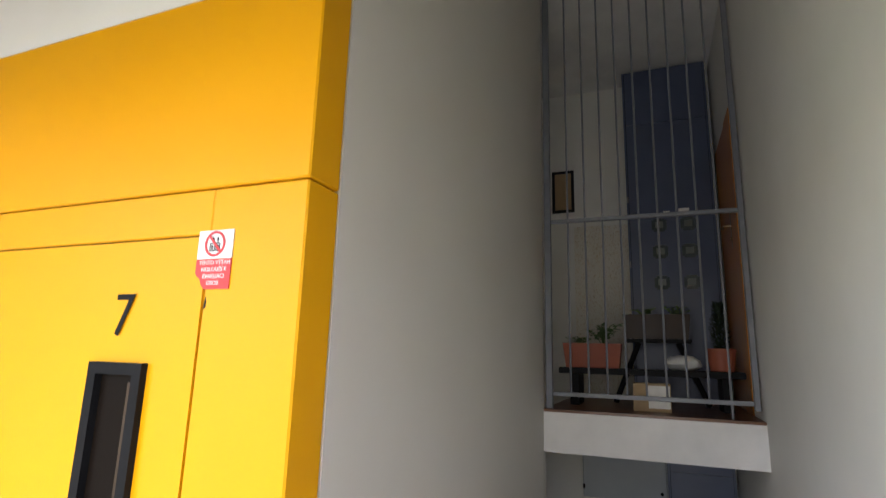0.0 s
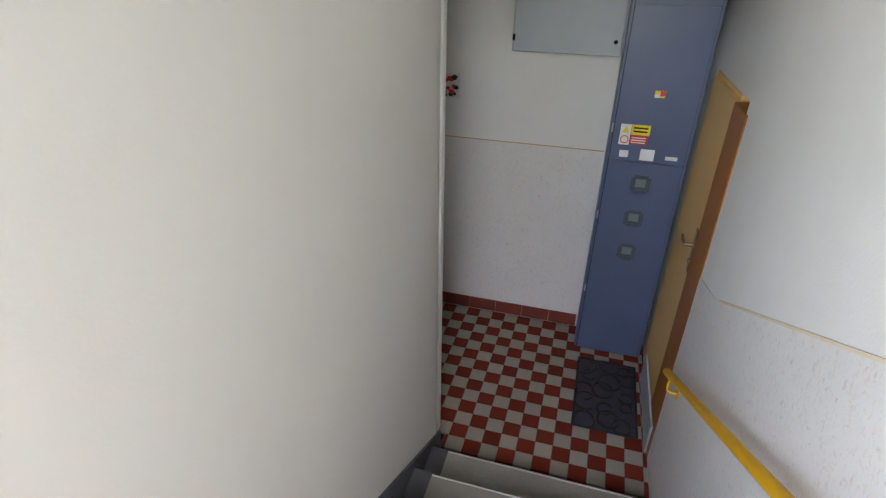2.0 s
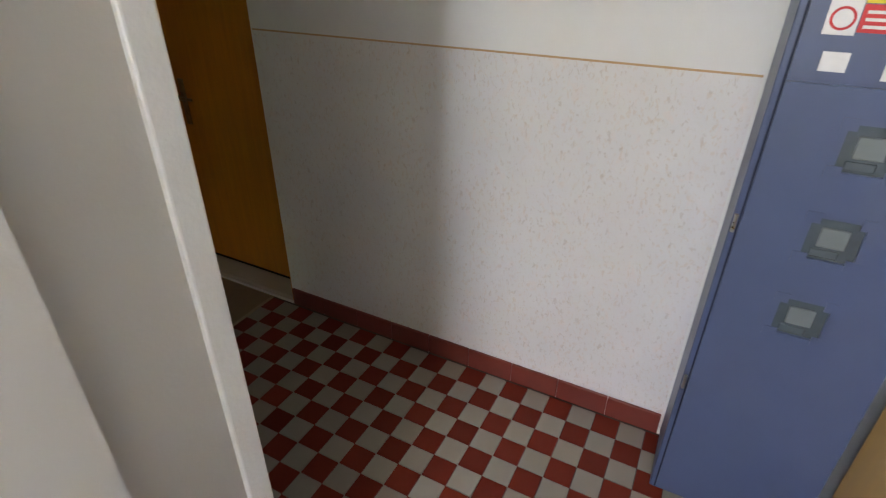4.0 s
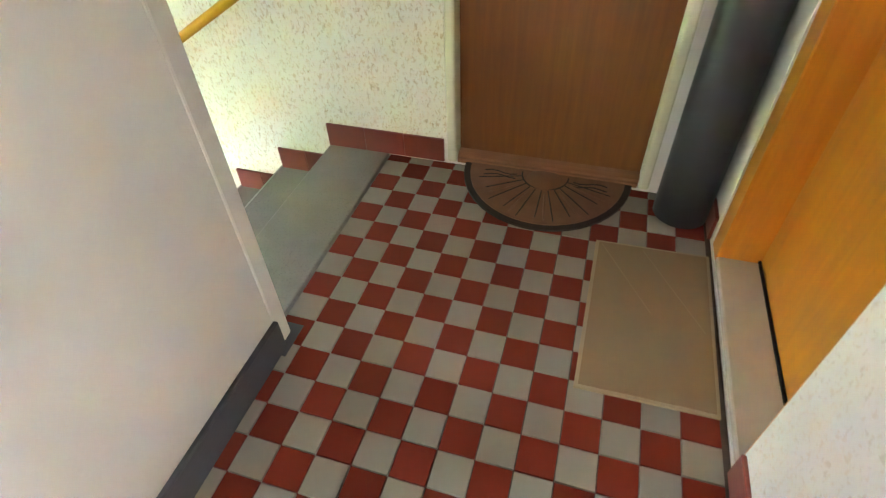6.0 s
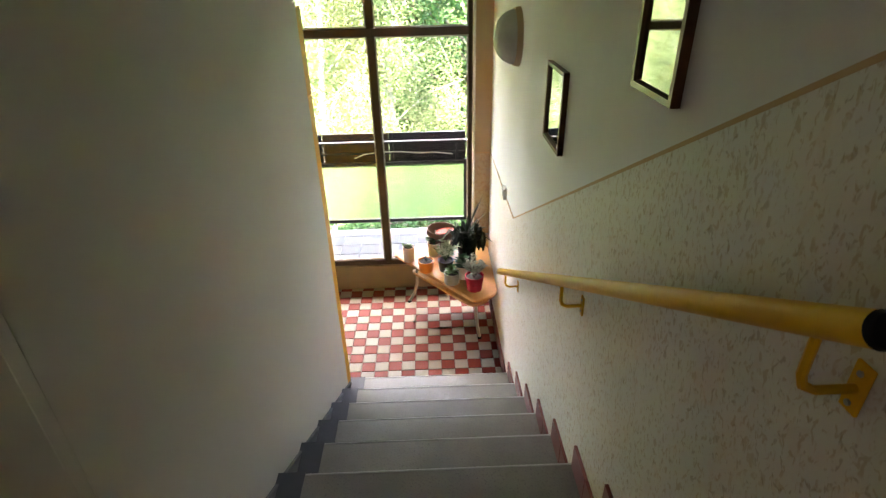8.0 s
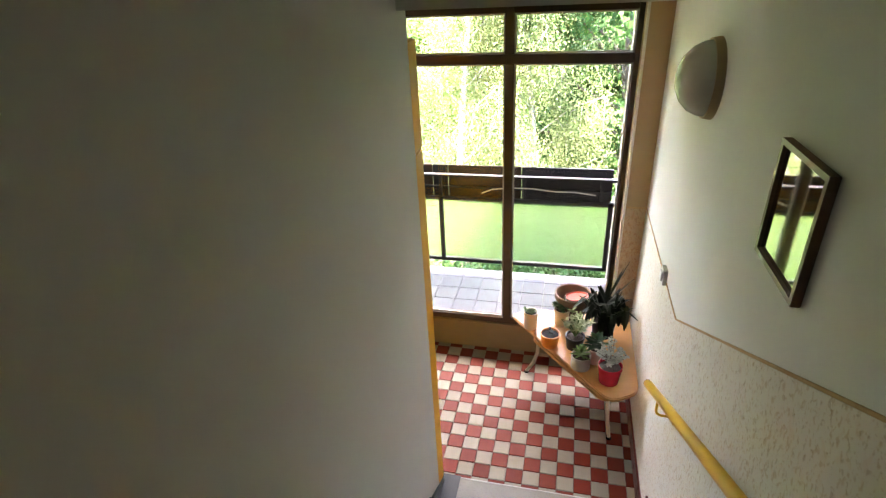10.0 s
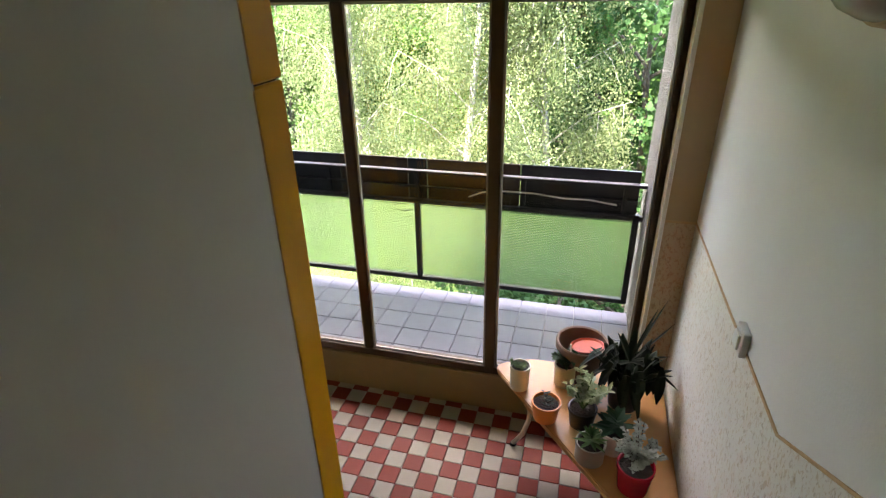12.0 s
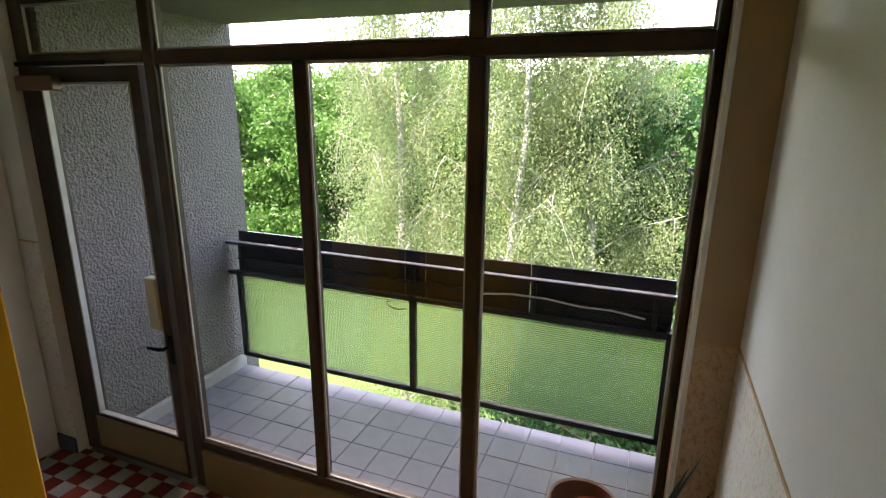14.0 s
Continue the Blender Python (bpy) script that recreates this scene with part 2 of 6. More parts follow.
MAT_BROWN = material("brown_rubber_mat", (0.24, 0.125, 0.072), (0.15, 0.072, 0.04), 12, 0.8, 0.5, 0.4, 90)
MAT_EDGE = material("black_mat_edge", (0.04, 0.028, 0.022), None, 10, 0.6, 0.6, 0.2)
MAT_BEIGE = material("beige_doormat", (0.27, 0.19, 0.10), (0.22, 0.15, 0.08), 5, 0.8, 0.9, 0.5, 320)
MAT_PALE = material("pale_mat_rim", (0.36, 0.28, 0.17), None, 6, 0.6, 0.8, 0.3)
MAT_DARK = material("charcoal_mat", (0.058, 0.053, 0.066), None, 14, 0.8, 0.95, 0.5, 250)
MAT_DARK.node_tree.nodes["Principled BSDF"].inputs["Specular IOR Level"].default_value = 0.15
MAT_PATTERN = material("black_mat_relief", (0.006, 0.006, 0.007), None, 14, 0.8, 0.6, 0.3, 250)
FRAME = material("dark_brown_window_frame", (0.075, 0.05, 0.032), (0.045, 0.03, 0.02), 9, 0.8, 0.4, 0.15, 70)
FRAME_LIGHT = material("bare_metal_bead", (0.55, 0.52, 0.47), (0.34, 0.31, 0.27), 16, 0.8, 0.4, 0.1, 90)
PANEL = material("olive_brown_panel_paint", (0.24, 0.185, 0.095), (0.19, 0.145, 0.075), 4, 0.7, 0.45, 0.12, 80)
JAMB = material("beige_jamb_paint", (0.46, 0.33, 0.19), (0.40, 0.28, 0.15), 3, 0.7, 0.6, 0.15, 90)
JAMB_DADO = dado_material("stippled_jamb_paint", (0.52, 0.39, 0.24), (0.40, 0.2, 0.08))
ROUGHCAST = material("grey_roughcast", (0.29, 0.255, 0.225), (0.15, 0.13, 0.115), 38, 0.9, 0.95, 1.0, 62, distance=0.05, fine=(0.10, 0.088, 0.078))
CONCRETE = material("pale_concrete", (0.34, 0.33, 0.31), (0.26, 0.25, 0.24), 7, 0.8, 0.85, 0.4, 60)
BALC_TILE = material("pale_balcony_tile", (0.175, 0.18, 0.215), (0.145, 0.15, 0.18), 7, 0.7, 0.6, 0.1, 60, random_amount=0.08)
BALC_TILE.node_tree.nodes["Principled BSDF"].inputs["Specular IOR Level"].default_value = 0.25
RAIL_DARK = material("dark_rail_paint", (0.022, 0.024, 0.028), (0.015, 0.016, 0.018), 9, 0.7, 0.35, 0.1)
RAIL_TOP = material("pale_rail_top", (0.50, 0.50, 0.52), (0.36, 0.36, 0.38), 20, 0.8, 0.35, 0.1, metal=0.5)
BOARD = material("dark_brown_board", (0.05, 0.028, 0.014), (0.03, 0.018, 0.01), 6, 0.8, 0.4, 0.1)
BOARD_BLACK = material("black_board", (0.015, 0.017, 0.022), None, 6, 0.8, 0.3, 0.1)
GLASS = glass_material("window_glass")
THRESHOLD = wood_material("worn_threshold_wood", (0.30, 0.135, 0.06), (0.20, 0.08, 0.035), 1, 20, 0.5, 0.0)
CREASE = material("worn_mat_crease", (0.34, 0.25, 0.14), None, 8, 0.6, 0.9, 0.3)
PIPE = material("dark_grey_pipe_plastic", (0.032, 0.036, 0.042), (0.022, 0.025, 0.03), 5, 0.7, 0.35, 0.08, 60)
WEATHERED = material("weathered_terracotta", (0.27, 0.19, 0.155), (0.17, 0.09, 0.06), 7, 0.9, 0.75, 0.3, 60)
MIRROR = material("picture_glass", (0.50, 0.52, 0.49), (0.45, 0.47, 0.44), 5, 0.5, 0.04, 0.0, metal=1.0, rough_var=0.01)
TABLE = wood_material("beech_tabletop", (0.54, 0.28, 0.095), (0.45, 0.22, 0.07), 0, 9, 0.4, 0.05)
LEG = material("cream_table_leg", (0.55, 0.50, 0.40), None, 9, 0.6, 0.4, 0.05)
PLASTIC_WHITE = material("white_plastic", (0.72, 0.71, 0.66), None, 8, 0.4, 0.35, 0.05)
LAMP = material("frosted_lamp_glass", (0.48, 0.48, 0.40), None, 4, 0.4, 0.12, 0.0, rough_var=0.05)
SOIL = material("dark_soil", (0.035, 0.022, 0.014), (0.018, 0.012, 0.008), 30, 0.9, 0.95, 1.0, 120, distance=0.01)
TERRA = material("terracotta", (0.36, 0.09, 0.045), (0.28, 0.07, 0.035), 9, 0.8, 0.6, 0.2)
TERRA_IN = material("bright_orange_saucer", (0.50, 0.065, 0.018), (0.38, 0.045, 0.012), 6, 0.8, 0.4, 0.1)
POT_ORANGE = material("orange_pot", (0.78, 0.24, 0.02), None, 6, 0.5, 0.3, 0.05)
POT_RED = material("crimson_pot", (0.42, 0.015, 0.03), None, 6, 0.5, 0.25, 0.05)
POT_GREY = material("grey_glazed_pot", (0.33, 0.32, 0.27), (0.26, 0.25, 0.21), 12, 0.8, 0.35, 0.1)
POT_WHITE = material("cream_pot", (0.66, 0.62, 0.50), (0.58, 0.53, 0.40), 10, 0.8, 0.35, 0.1)
POT_DARK = material("dark_pot", (0.025, 0.02, 0.018), None, 9, 0.6, 0.3, 0.1)
LEAF_DARK = leaf_material("dark_strap_leaf", (0.010, 0.018, 0.010), (0.026, 0.042, 0.026), 0.12)
LEAF_DARK.node_tree.nodes["Principled BSDF"].inputs["Specular IOR Level"].default_value = 0.25
LEAF_GREEN = leaf_material("deep_green_leaf", (0.02, 0.055, 0.025), (0.05, 0.10, 0.045), 0.2)
LEAF_SILVER = leaf_material("silvery_leaf", (0.21, 0.235, 0.185), (0.46, 0.48, 0.41), 0.15)
LEAF_PALE = leaf_material("variegated_leaf", (0.14, 0.19, 0.08), (0.42, 0.45, 0.27), 0.25)
LEAF_MID = leaf_material("mid_green_leaf", (0.06, 0.12, 0.04), (0.16, 0.24, 0.09), 0.25)
DOOR_BROWN = wood_material("orange_brown_stained_wood", (0.38, 0.13, 0.010), (0.28, 0.09, 0.008), 2, 22, 0.5, 0.0)
BIRCH_LEAF = leaf_material("birch_leaf", (0.15, 0.205, 0.085), (0.27, 0.33, 0.155), 0.5)
TREE_LEAF = leaf_material("broad_leaf", (0.04, 0.11, 0.018), (0.11, 0.21, 0.042), 0.42)
TREE_LEAF_B = leaf_material("dark_broad_leaf", (0.022, 0.07, 0.02), (0.07, 0.16, 0.045), 0.35)
BLOSSOM = leaf_material("white_blossom", (0.55, 0.53, 0.45), (0.75, 0.72, 0.64), 0.3)
BIRCH_BARK = material("birch_bark", (0.62, 0.60, 0.55), (0.10, 0.09, 0.08), 3, 0.9, 0.8, 0.4, 20, stretch=(1, 1, 4))
BARK = material("grey_brown_bark", (0.12, 0.095, 0.07), (0.06, 0.045, 0.035), 6, 0.9, 0.9, 0.8, 30)
GRASS = material("lawn", (0.10, 0.19, 0.035), (0.06, 0.13, 0.025), 0.4, 0.9, 0.9, 0.3, 6)
ASPHALT = material("asphalt_path", (0.30, 0.29, 0.27), None, 2, 0.6, 0.9, 0.3, 40)
RED_PAINT = material("sign_red", (0.60, 0.02, 0.02), None, 9, 0.4, 0.4, 0.0)
SIGN_WHITE = material("sign_white", (0.78, 0.77, 0.73), None, 9, 0.4, 0.4, 0.0)
SIGN_YELLOW = material("sign_yellow", (0.80, 0.62, 0.02), None, 9, 0.4, 0.4, 0.0)
CARD = material("cardboard", (0.42, 0.29, 0.16), None, 9, 0.6, 0.85, 0.2)
STEEL_DARK = material("grey_fence_paint", (0.20, 0.21, 0.23), (0.14, 0.15, 0.17), 12, 0.8, 0.4, 0.1)
METER_GLASS = material("dim_meter_glass", (0.10, 0.125, 0.13), (0.05, 0.065, 0.07), 14, 0.8, 0.05, 0.0, rough_var=0.02, coat=1.0)
METER = material("meter_face", (0.17, 0.195, 0.19), None, 12, 0.8, 0.35, 0.1)
# near-black colour imitates the unlit depth behind the lift window
DARK_VOID = material("painted_lift_darkness", (0.009, 0.006, 0.004), None, 9, 0.6, 0.6, 0.1)
for dull in (BLACK, DARK_VOID, BOARD, BOARD_BLACK, RAIL_DARK, BLUE_EDGE, FRAME, MAT_EDGE, MAT_BROWN, GROUT, SLATE):
    dull.node_tree.nodes["Principled BSDF"].inputs["Specular IOR Level"].default_value = 0.22
for matt in (BLACK, DARK_VOID):
    matt.node_tree.nodes["Principled BSDF"].inputs["Specular IOR Level"].default_value = 0.06


def wired_glass():
    m = bpy.data.materials.new("ribbed_frosted_glass")
    m.use_nodes = True
    nt = m.node_tree
    out = nt.nodes["Material Output"]
    bsdf = nt.nodes["Principled BSDF"]
    bsdf.inputs["Base Color"].default_value = (0.78, 0.88, 0.72, 1)
    bsdf.inputs["Transmission Weight"].default_value = 1.0
    bsdf.inputs["Roughness"].default_value = 0.05
    bsdf.inputs["IOR"].default_value = 1.18
    tc = nt.nodes.new("ShaderNodeTexCoord")
    hs = []
    for axis in ('X', 'Z'):
        w = nt.nodes.new("ShaderNodeTexWave")
        w.wave_type, w.bands_direction = 'BANDS', axis
        w.inputs["Scale"].default_value = 24
        nt.links.new(tc.outputs["Object"], w.inputs["Vector"])
        hs.append(w)
    ad = nt.nodes.new("ShaderNodeMath")
    ad.operation = 'ADD'
    nt.links.new(hs[0].outputs["Fac"], ad.inputs[0])
    nt.links.new(hs[1].outputs["Fac"], ad.inputs[1])
    bp = nt.nodes.new("ShaderNodeBump")
    bp.inputs["Strength"].default_value, bp.inputs["Distance"].default_value = 1.0, 0.0025
    nt.links.new(ad.outputs[0], bp.inputs["Height"])
    nt.links.new(bp.outputs["Normal"], bsdf.inputs["Normal"])
    tl = nt.nodes.new("ShaderNodeBsdfTranslucent")
    tl.inputs["Color"].default_value = (0.72, 0.85, 0.70, 1)
    mx = nt.nodes.new("ShaderNodeMixShader")
    mx.inputs[0].default_value = 0.012
    nt.links.new(bsdf.outputs[0], mx.inputs[1])
    nt.links.new(tl.outputs[0], mx.inputs[2])
    nt.links.new(mx.outputs[0], out.inputs["Surface"])
    return m


RIBBED = wired_glass()


# mesh helpers
def box(bm, x0, x1, y0, y1, z0, z1, bevel=0.0, segments=2):
    r = bmesh.ops.create_cube(bm, size=1.0, matrix=Matrix.Translation(((x0 + x1) / 2, (y0 + y1) / 2, (z0 + z1) / 2)) @ Matrix.Diagonal((abs(x1 - x0), abs(y1 - y0), abs(z1 - z0), 1)))
    if bevel:
        edges = list({e for v in r["verts"] for e in v.link_edges})
        bmesh.ops.bevel(bm, geom=edges, offset=bevel, segments=segments, profile=0.5, affect='EDGES')
    return bm


def cyl(bm, p, q, r0, r1=None, n=16, caps=True):
    """A tapered round bar from p to q."""
    p, q = Vector(p), Vector(q)
    r1 = r0 if r1 is None else r1
    d = q - p
    m = Matrix.Translation((p + q) / 2) @ d.to_track_quat('Z', 'Y').to_matrix().to_4x4()
    bmesh.ops.create_cone(bm, cap_ends=caps, segments=n, radius1=r0, radius2=r1, depth=d.length, matrix=m)
    return bm


def tube(bm, pts, radii, n=10):
    """A bent round bar along the points."""
    rings = []
    pts = [Vector(p) for p in pts]
    if not hasattr(radii, "__len__"):
        radii = [radii] * len(pts)
    side = None
    for i, p in enumerate(pts):
        d = (pts[min(i + 1, len(pts) - 1)] - pts[max(i - 1, 0)]).normalized()
        if side is None:
            side = d.orthogonal().normalized()
        side = (side - d * side.dot(d)).normalized()
        up = d.cross(side)
        rings.append([bm.verts.new(p + radii[i] * (math.cos(a) * side + math.sin(a) * up)) for a in (2 * math.pi * k / n for k in range(n))])
    for a, b in zip(rings, rings[1:]):
        for k in range(n):
            bm.faces.new((a[k], a[(k + 1) % n], b[(k + 1) % n], b[k]))
    bm.faces.new(rings[0][::-1])
    bm.faces.new(rings[-1])
    return bm


def prism(bm, outline, axis, lo, hi):
    """A flat outline, pushed out along an axis from lo to hi."""
    def at(u, v, w):
        return {'x': (w, u, v), 'y': (u, w, v), 'z': (u, v, w)}[axis]
    a = [bm.verts.new(at(u, v, lo)) for u, v in outline]
    b = [bm.verts.new(at(u, v, hi)) for u, v in outline]
    n = len(outline)
    bm.faces.new(a)
    bm.faces.new(b[::-1])
    for k in range(n):
        bm.faces.new((a[k], b[k], b[(k + 1) % n], a[(k + 1) % n]))
    bmesh.ops.recalc_face_normals(bm, faces=bm.faces[:])
    return bm


def lathe(bm, profile, centre, n=28, closed=True):
    """A round vessel from (radius, height) pairs about a vertical axis."""
    cx, cy, cz = centre
    rings = [[bm.verts.new((cx + r * math.cos(2 * math.pi * k / n), cy + r * math.sin(2 * math.pi * k / n), cz + z)) for k in range(n)] for r, z in profile]
    for a, b in zip(rings, rings[1:]):
        for k in range(n):
            bm.faces.new((a[k], a[(k + 1) % n], b[(k + 1) % n], b[k]))
    if closed:
        bm.faces.new(rings[0][::-1])
        bm.faces.new(rings[-1])
    return bm


def obj(name, bm, mat, smooth=False):
    me = bpy.data.meshes.new(name)
    bm.normal_update()
    bm.to_mesh(me)
    bm.free()
    me.materials.append(mat)
    if smooth:
        me.polygons.foreach_set("use_smooth", [True] * len(me.polygons))
        me.set_sharp_from_angle(angle=radians(40))
    return new(name, me)


def adopt(ob, parent):
    ob.parent = parent
    ob.matrix_parent_inverse = parent.matrix_basis.inverted()
    return ob


def part(name, bm, mat, parent, label="", smooth=False):
    """One mesh under a thing or a part; it is given in the coordinates of the place."""
    ob = adopt(obj(name, bm, mat, smooth), parent)
    if label:
        tagged(ob, label)
    return ob


def thing(name, base, label, category, group="", kind=""):
    ob = new(name)
    ob.location = base
    ob.empty_display_size = 0.1
    ob.matrix_basis = Matrix.Translation(base)
    return tagged(ob, label, category, group, kind)


def structure(name, bm, mat, label, category="wall", smooth=False):
    return tagged(obj(name, bm, mat, smooth), label, category, "", "structure")


def nb():
    return bmesh.new()


# ---- walls, floors, ceilings ----
def panels(bm, axis, lo, hi, u0, u1, z0, z1, holes, cells=False):
    """A wall along an axis plane with rectangular openings (u0, u1, z0, z1)."""
    us = sorted({u0, u1, *(h[0] for h in holes), *(h[1] for h in holes)})
    zs = sorted({z0, z1, *(h[2] for h in holes), *(h[3] for h in holes)})
    for a, b in zip(us, us[1:]):
        run = None
        for c, d in zip(zs, zs[1:]):
            um, zm = (a + b) / 2, (c + d) / 2
            if any(h[0] < um < h[1] and h[2] < zm < h[3] for h in holes):
                if run:
                    _slab(bm, axis, lo, hi, a, b, *run)
                run = None
            else:
                if cells and run:
                    _slab(bm, axis, lo, hi, a, b, *run)
                run = (run[0], d) if run and not cells else (c, d)
        if run:
            _slab(bm, axis, lo, hi, a, b, *run)
    bmesh.ops.remove_doubles(bm, verts=bm.verts[:], dist=1e-5)
    return bm


def _slab(bm, axis, lo, hi, a, b, c, d):
    box(bm, lo, hi, a, b, c, d) if axis == 'x' else box(bm, a, b, lo, hi, c, d)


YB = -5.1
structure("wall_west", panels(nb(), 'x', XL - 0.22, XL, YW + 0.02, YF + 0.2, B - 0.3, TOP, [(0.27, 1.09, D, 2.03)]), WHITE, "white painted stairwell wall with a door opening")
structure("wall_east", panels(nb(), 'x', XR, XR + 0.22, YW + 0.02, YF + 0.2, B - 0.3, TOP, [(0.19, 1.05, D, 1.98), (0.19, 1.05, U, U + 1.98)]), WHITE, "white painted stairwell wall with door openings")
structure("wall_north", panels(nb(), 'y', YF, YF + 0.22, XL, XR, B - 0.3, TOP, [(0.20, 1.05, D, 2.02)]), WHITE, "white painted landing wall with a door opening")
structure("wall_east_stairs", box(nb(), XS, XR - 0.001, YW + 0.1, 0.20, B - 0.3, TOP), WHITE, "white painted wall along the stairs")
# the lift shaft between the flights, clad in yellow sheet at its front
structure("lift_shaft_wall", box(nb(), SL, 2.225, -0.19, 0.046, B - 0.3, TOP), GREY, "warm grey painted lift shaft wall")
structure("shaft_corner_board", box(nb(), 0.962, 1.018, -0.10, 0.05, D + 0.004, 2.528, 0.006, 2), GREY, "warm grey painted corner board of the shaft", "trim")
structure("shaft_corner_bead", box(nb(), 2.218, 2.236, 0.0, 0.05, D + 0.004, 2.528, 0.004, 2), WHITE, "white corner bead of the shaft", "trim")
structure("shaft_corner_filler", box(nb(), 1.0181, SL, -0.10, 0.0455, D + 0.002, 2.528), GREY, "grey painted corner of the shaft")
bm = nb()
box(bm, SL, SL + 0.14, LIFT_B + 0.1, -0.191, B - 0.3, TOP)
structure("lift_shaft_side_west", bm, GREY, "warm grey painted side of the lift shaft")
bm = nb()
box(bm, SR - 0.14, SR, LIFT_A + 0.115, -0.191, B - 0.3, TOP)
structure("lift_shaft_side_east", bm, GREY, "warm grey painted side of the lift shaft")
bm = nb()
box(bm, SL + 0.141, SR - 0.141, LIFT_B + 0.12, LIFT_B + 0.22, B - 0.3, TOP)
structure("lift_shaft_front_backing", bm, WHITE, "white wall behind the lift front")
bm = nb()
box(bm, SL, SR - 0.002, LIFT_A + 0.002, LIFT_A + 0.114, A + 2.531, TOP)
structure("wall_above_lift", bm, WHITE, "white wall above the yellow lift front")

# slabs
bm = nb()
box(bm, XL, XR, 0.0, YF, D - 0.22, D - 0.012)
box(bm, SR, XR, -0.11, 0.0, D - 0.22, D - 0.012)
structure("floor_landing", bm, GROUT, "landing floor with dark joints between red and pale tiles", "floor")
bm = nb()
box(bm, XL, XR, YW + 0.05, -2.33, B - 0.22, B - 0.012)
structure("floor_lift_hall", bm, GROUT, "lift hall floor with dark joints between red and pale tiles", "floor")
bm = nb()
box(bm, XL, SR, YW + 0.05, -2.14, A - 0.155, A)
box(bm, SR, XS, YW + 0.05, -2.521, A - 0.23, A)
structure("ceiling_lift_hall", bm, CEIL, "white painted slab over the lift hall", "ceiling")
bm = nb()
box(bm, XL, XR, -0.20, YF, U - 0.23, U - 0.004)
structure("ceiling_landing", bm, CEIL, "white painted slab edge above the landing", "ceiling")
bm = nb()
box(bm, SR - 0.0, XR, -0.199, YF, U - 0.003, U + 0.012)
structure("floor_upper_landing", bm, DARK_WOOD, "dark brown floor of the upper landing", "floor")
bm = nb()
box(bm, XL, XR, YW - 0.2, YF + 0.2, TOP, TOP + 0.2)
structure("ceiling_top", bm, CEIL, "white ceiling of the top storey", "ceiling")
# outer roof edge and storeys that close the building round the window walls
bm = nb()
panels(bm, 'y', YW - 0.02, YW + 0.18, XL - 0.22, XR + 0.22, A - 0.23, TOP, [(0.2, 3.2, A + 0.3, A + 2.5)])
structure("wall_south_upper", bm, WHITE, "outer wall above the lift hall window")


# ---- stairs ----
def flight(name, x0, x1, y_top, z_top, sign, label, dark_x):
    """Eight risers; sign is the way in which the flight goes down along y."""
    st = tagged(new(name), label, "stairs", "", "structure")
    for k in range(1, 8):
        z = z_top - RISE * k
        a = y_top + sign * TREAD * (k - 1)
        b = y_top + sign * (TREAD * k)
        lo, hi = (min(a, b + sign * 0.012), max(a, b + sign * 0.012))
        bm = nb()
        prism(bm,
              [(a - sign * 0.02, z), (b + sign * 0.012, z), (b + sign * 0.012, z - 0.04), (b - sign * 0.002, z - 0.05), (b - sign * 0.002, z - RISE), (a - sign * 0.02, z - RISE)], 'x', x0, x1)
        ob = part("step", bm, STAIR, st)
        bm = nb()
        box(bm, x0 + (0.10 if dark_x == x0 else 0.0), x1 - (0.10 if dark_x == x1 else 0.0), b - 0.0045 + sign * 0.0085, b + 0.0045 + sign * 0.0085, z - 0.03, z + 0.0018, 0.002, 1)
        part("step_edge", bm, NOSING, st, "pale worn step edge")
        bm = nb()
        e0, e1 = (x0, x0 + 0.10) if dark_x == x0 else (x1 - 0.10, x1)
        prism(bm, [(a, z), (b + sign * 0.015, z), (b + sign * 0.015, z - 0.04), (b + sign * 0.001, z - 0.05), (b + sign * 0.001, z - RISE), (b + sign * 0.004, z - RISE), (b + sign * 0.018, z - 0.045), (b + sign * 0.018, z + 0.003), (a, z + 0.003)], 'x', e0, e1)
        part("painted_step_end", bm, SLATE, st, "slate grey painted step end")
    return st


flight_2 = flight("stairs_down", XL, SL, -0.30, D, -1, "terrazzo stair flight with pale worn step edges", SL)
flight_1 = flight("stairs_from_above", SR, XS, -2.30, A, 1, "terrazzo stair flight with pale worn step edges", SR)
# landing edges of stone
bm = nb()
box(bm, XL, SL, -0.30, -0.011, D - 0.22, D, 0.006, 2)
part("landing_step", bm, STAIR, flight_2, "broad stone step at the landing")
bm = nb()
box(bm, SR, XS, -2.52, -2.298, A - 0.23, A + 0.004, 0.006, 2)
part("landing_step", bm, STAIR, flight_1, "broad stone step at the landing")
bm = nb()
box(bm, SR, XS, -0.272, -0.112, D - 0.2, D + 0.001)
part("landing_kerb", bm, STAIR, flight_1, "narrow stone strip at the foot of the stairs")
# undersides
for nm, x0, x1, ya, za, yb, zb in (("stair_underside_lower", SR, XS, -2.4, A - 0.27, -0.27, D - 0.22), ("stair_underside_upper", XL, SL, -2.16, A - 0.14, -0.2, U - 0.23)):
    bm = nb()
    prism(bm, [(ya, za), (yb, zb), (yb, zb + 0.13), (ya, za + 0.13)], 'x', x0, x1)
    structure(nm, bm, CEIL, "white sloping underside of a stair flight", "ceiling")
bm = nb()
prism(bm, [(-0.30, D - 0.34), (-2.35, B - 0.2), (-2.35, B - 0.06), (-0.30, D - 0.21)], 'x', XL, SL)
structure("stair_underside", bm, CEIL, "white underside of the stair flight", "ceiling")


# ---- dado, painted line, skirting ----
def wall_band(name, axis, face, out, outline, mat, label, thick=0.003):
    bm = prism(nb(), outline, axis, face, face + out * thick)
    return structure(name, bm, mat, label, "wall paint")


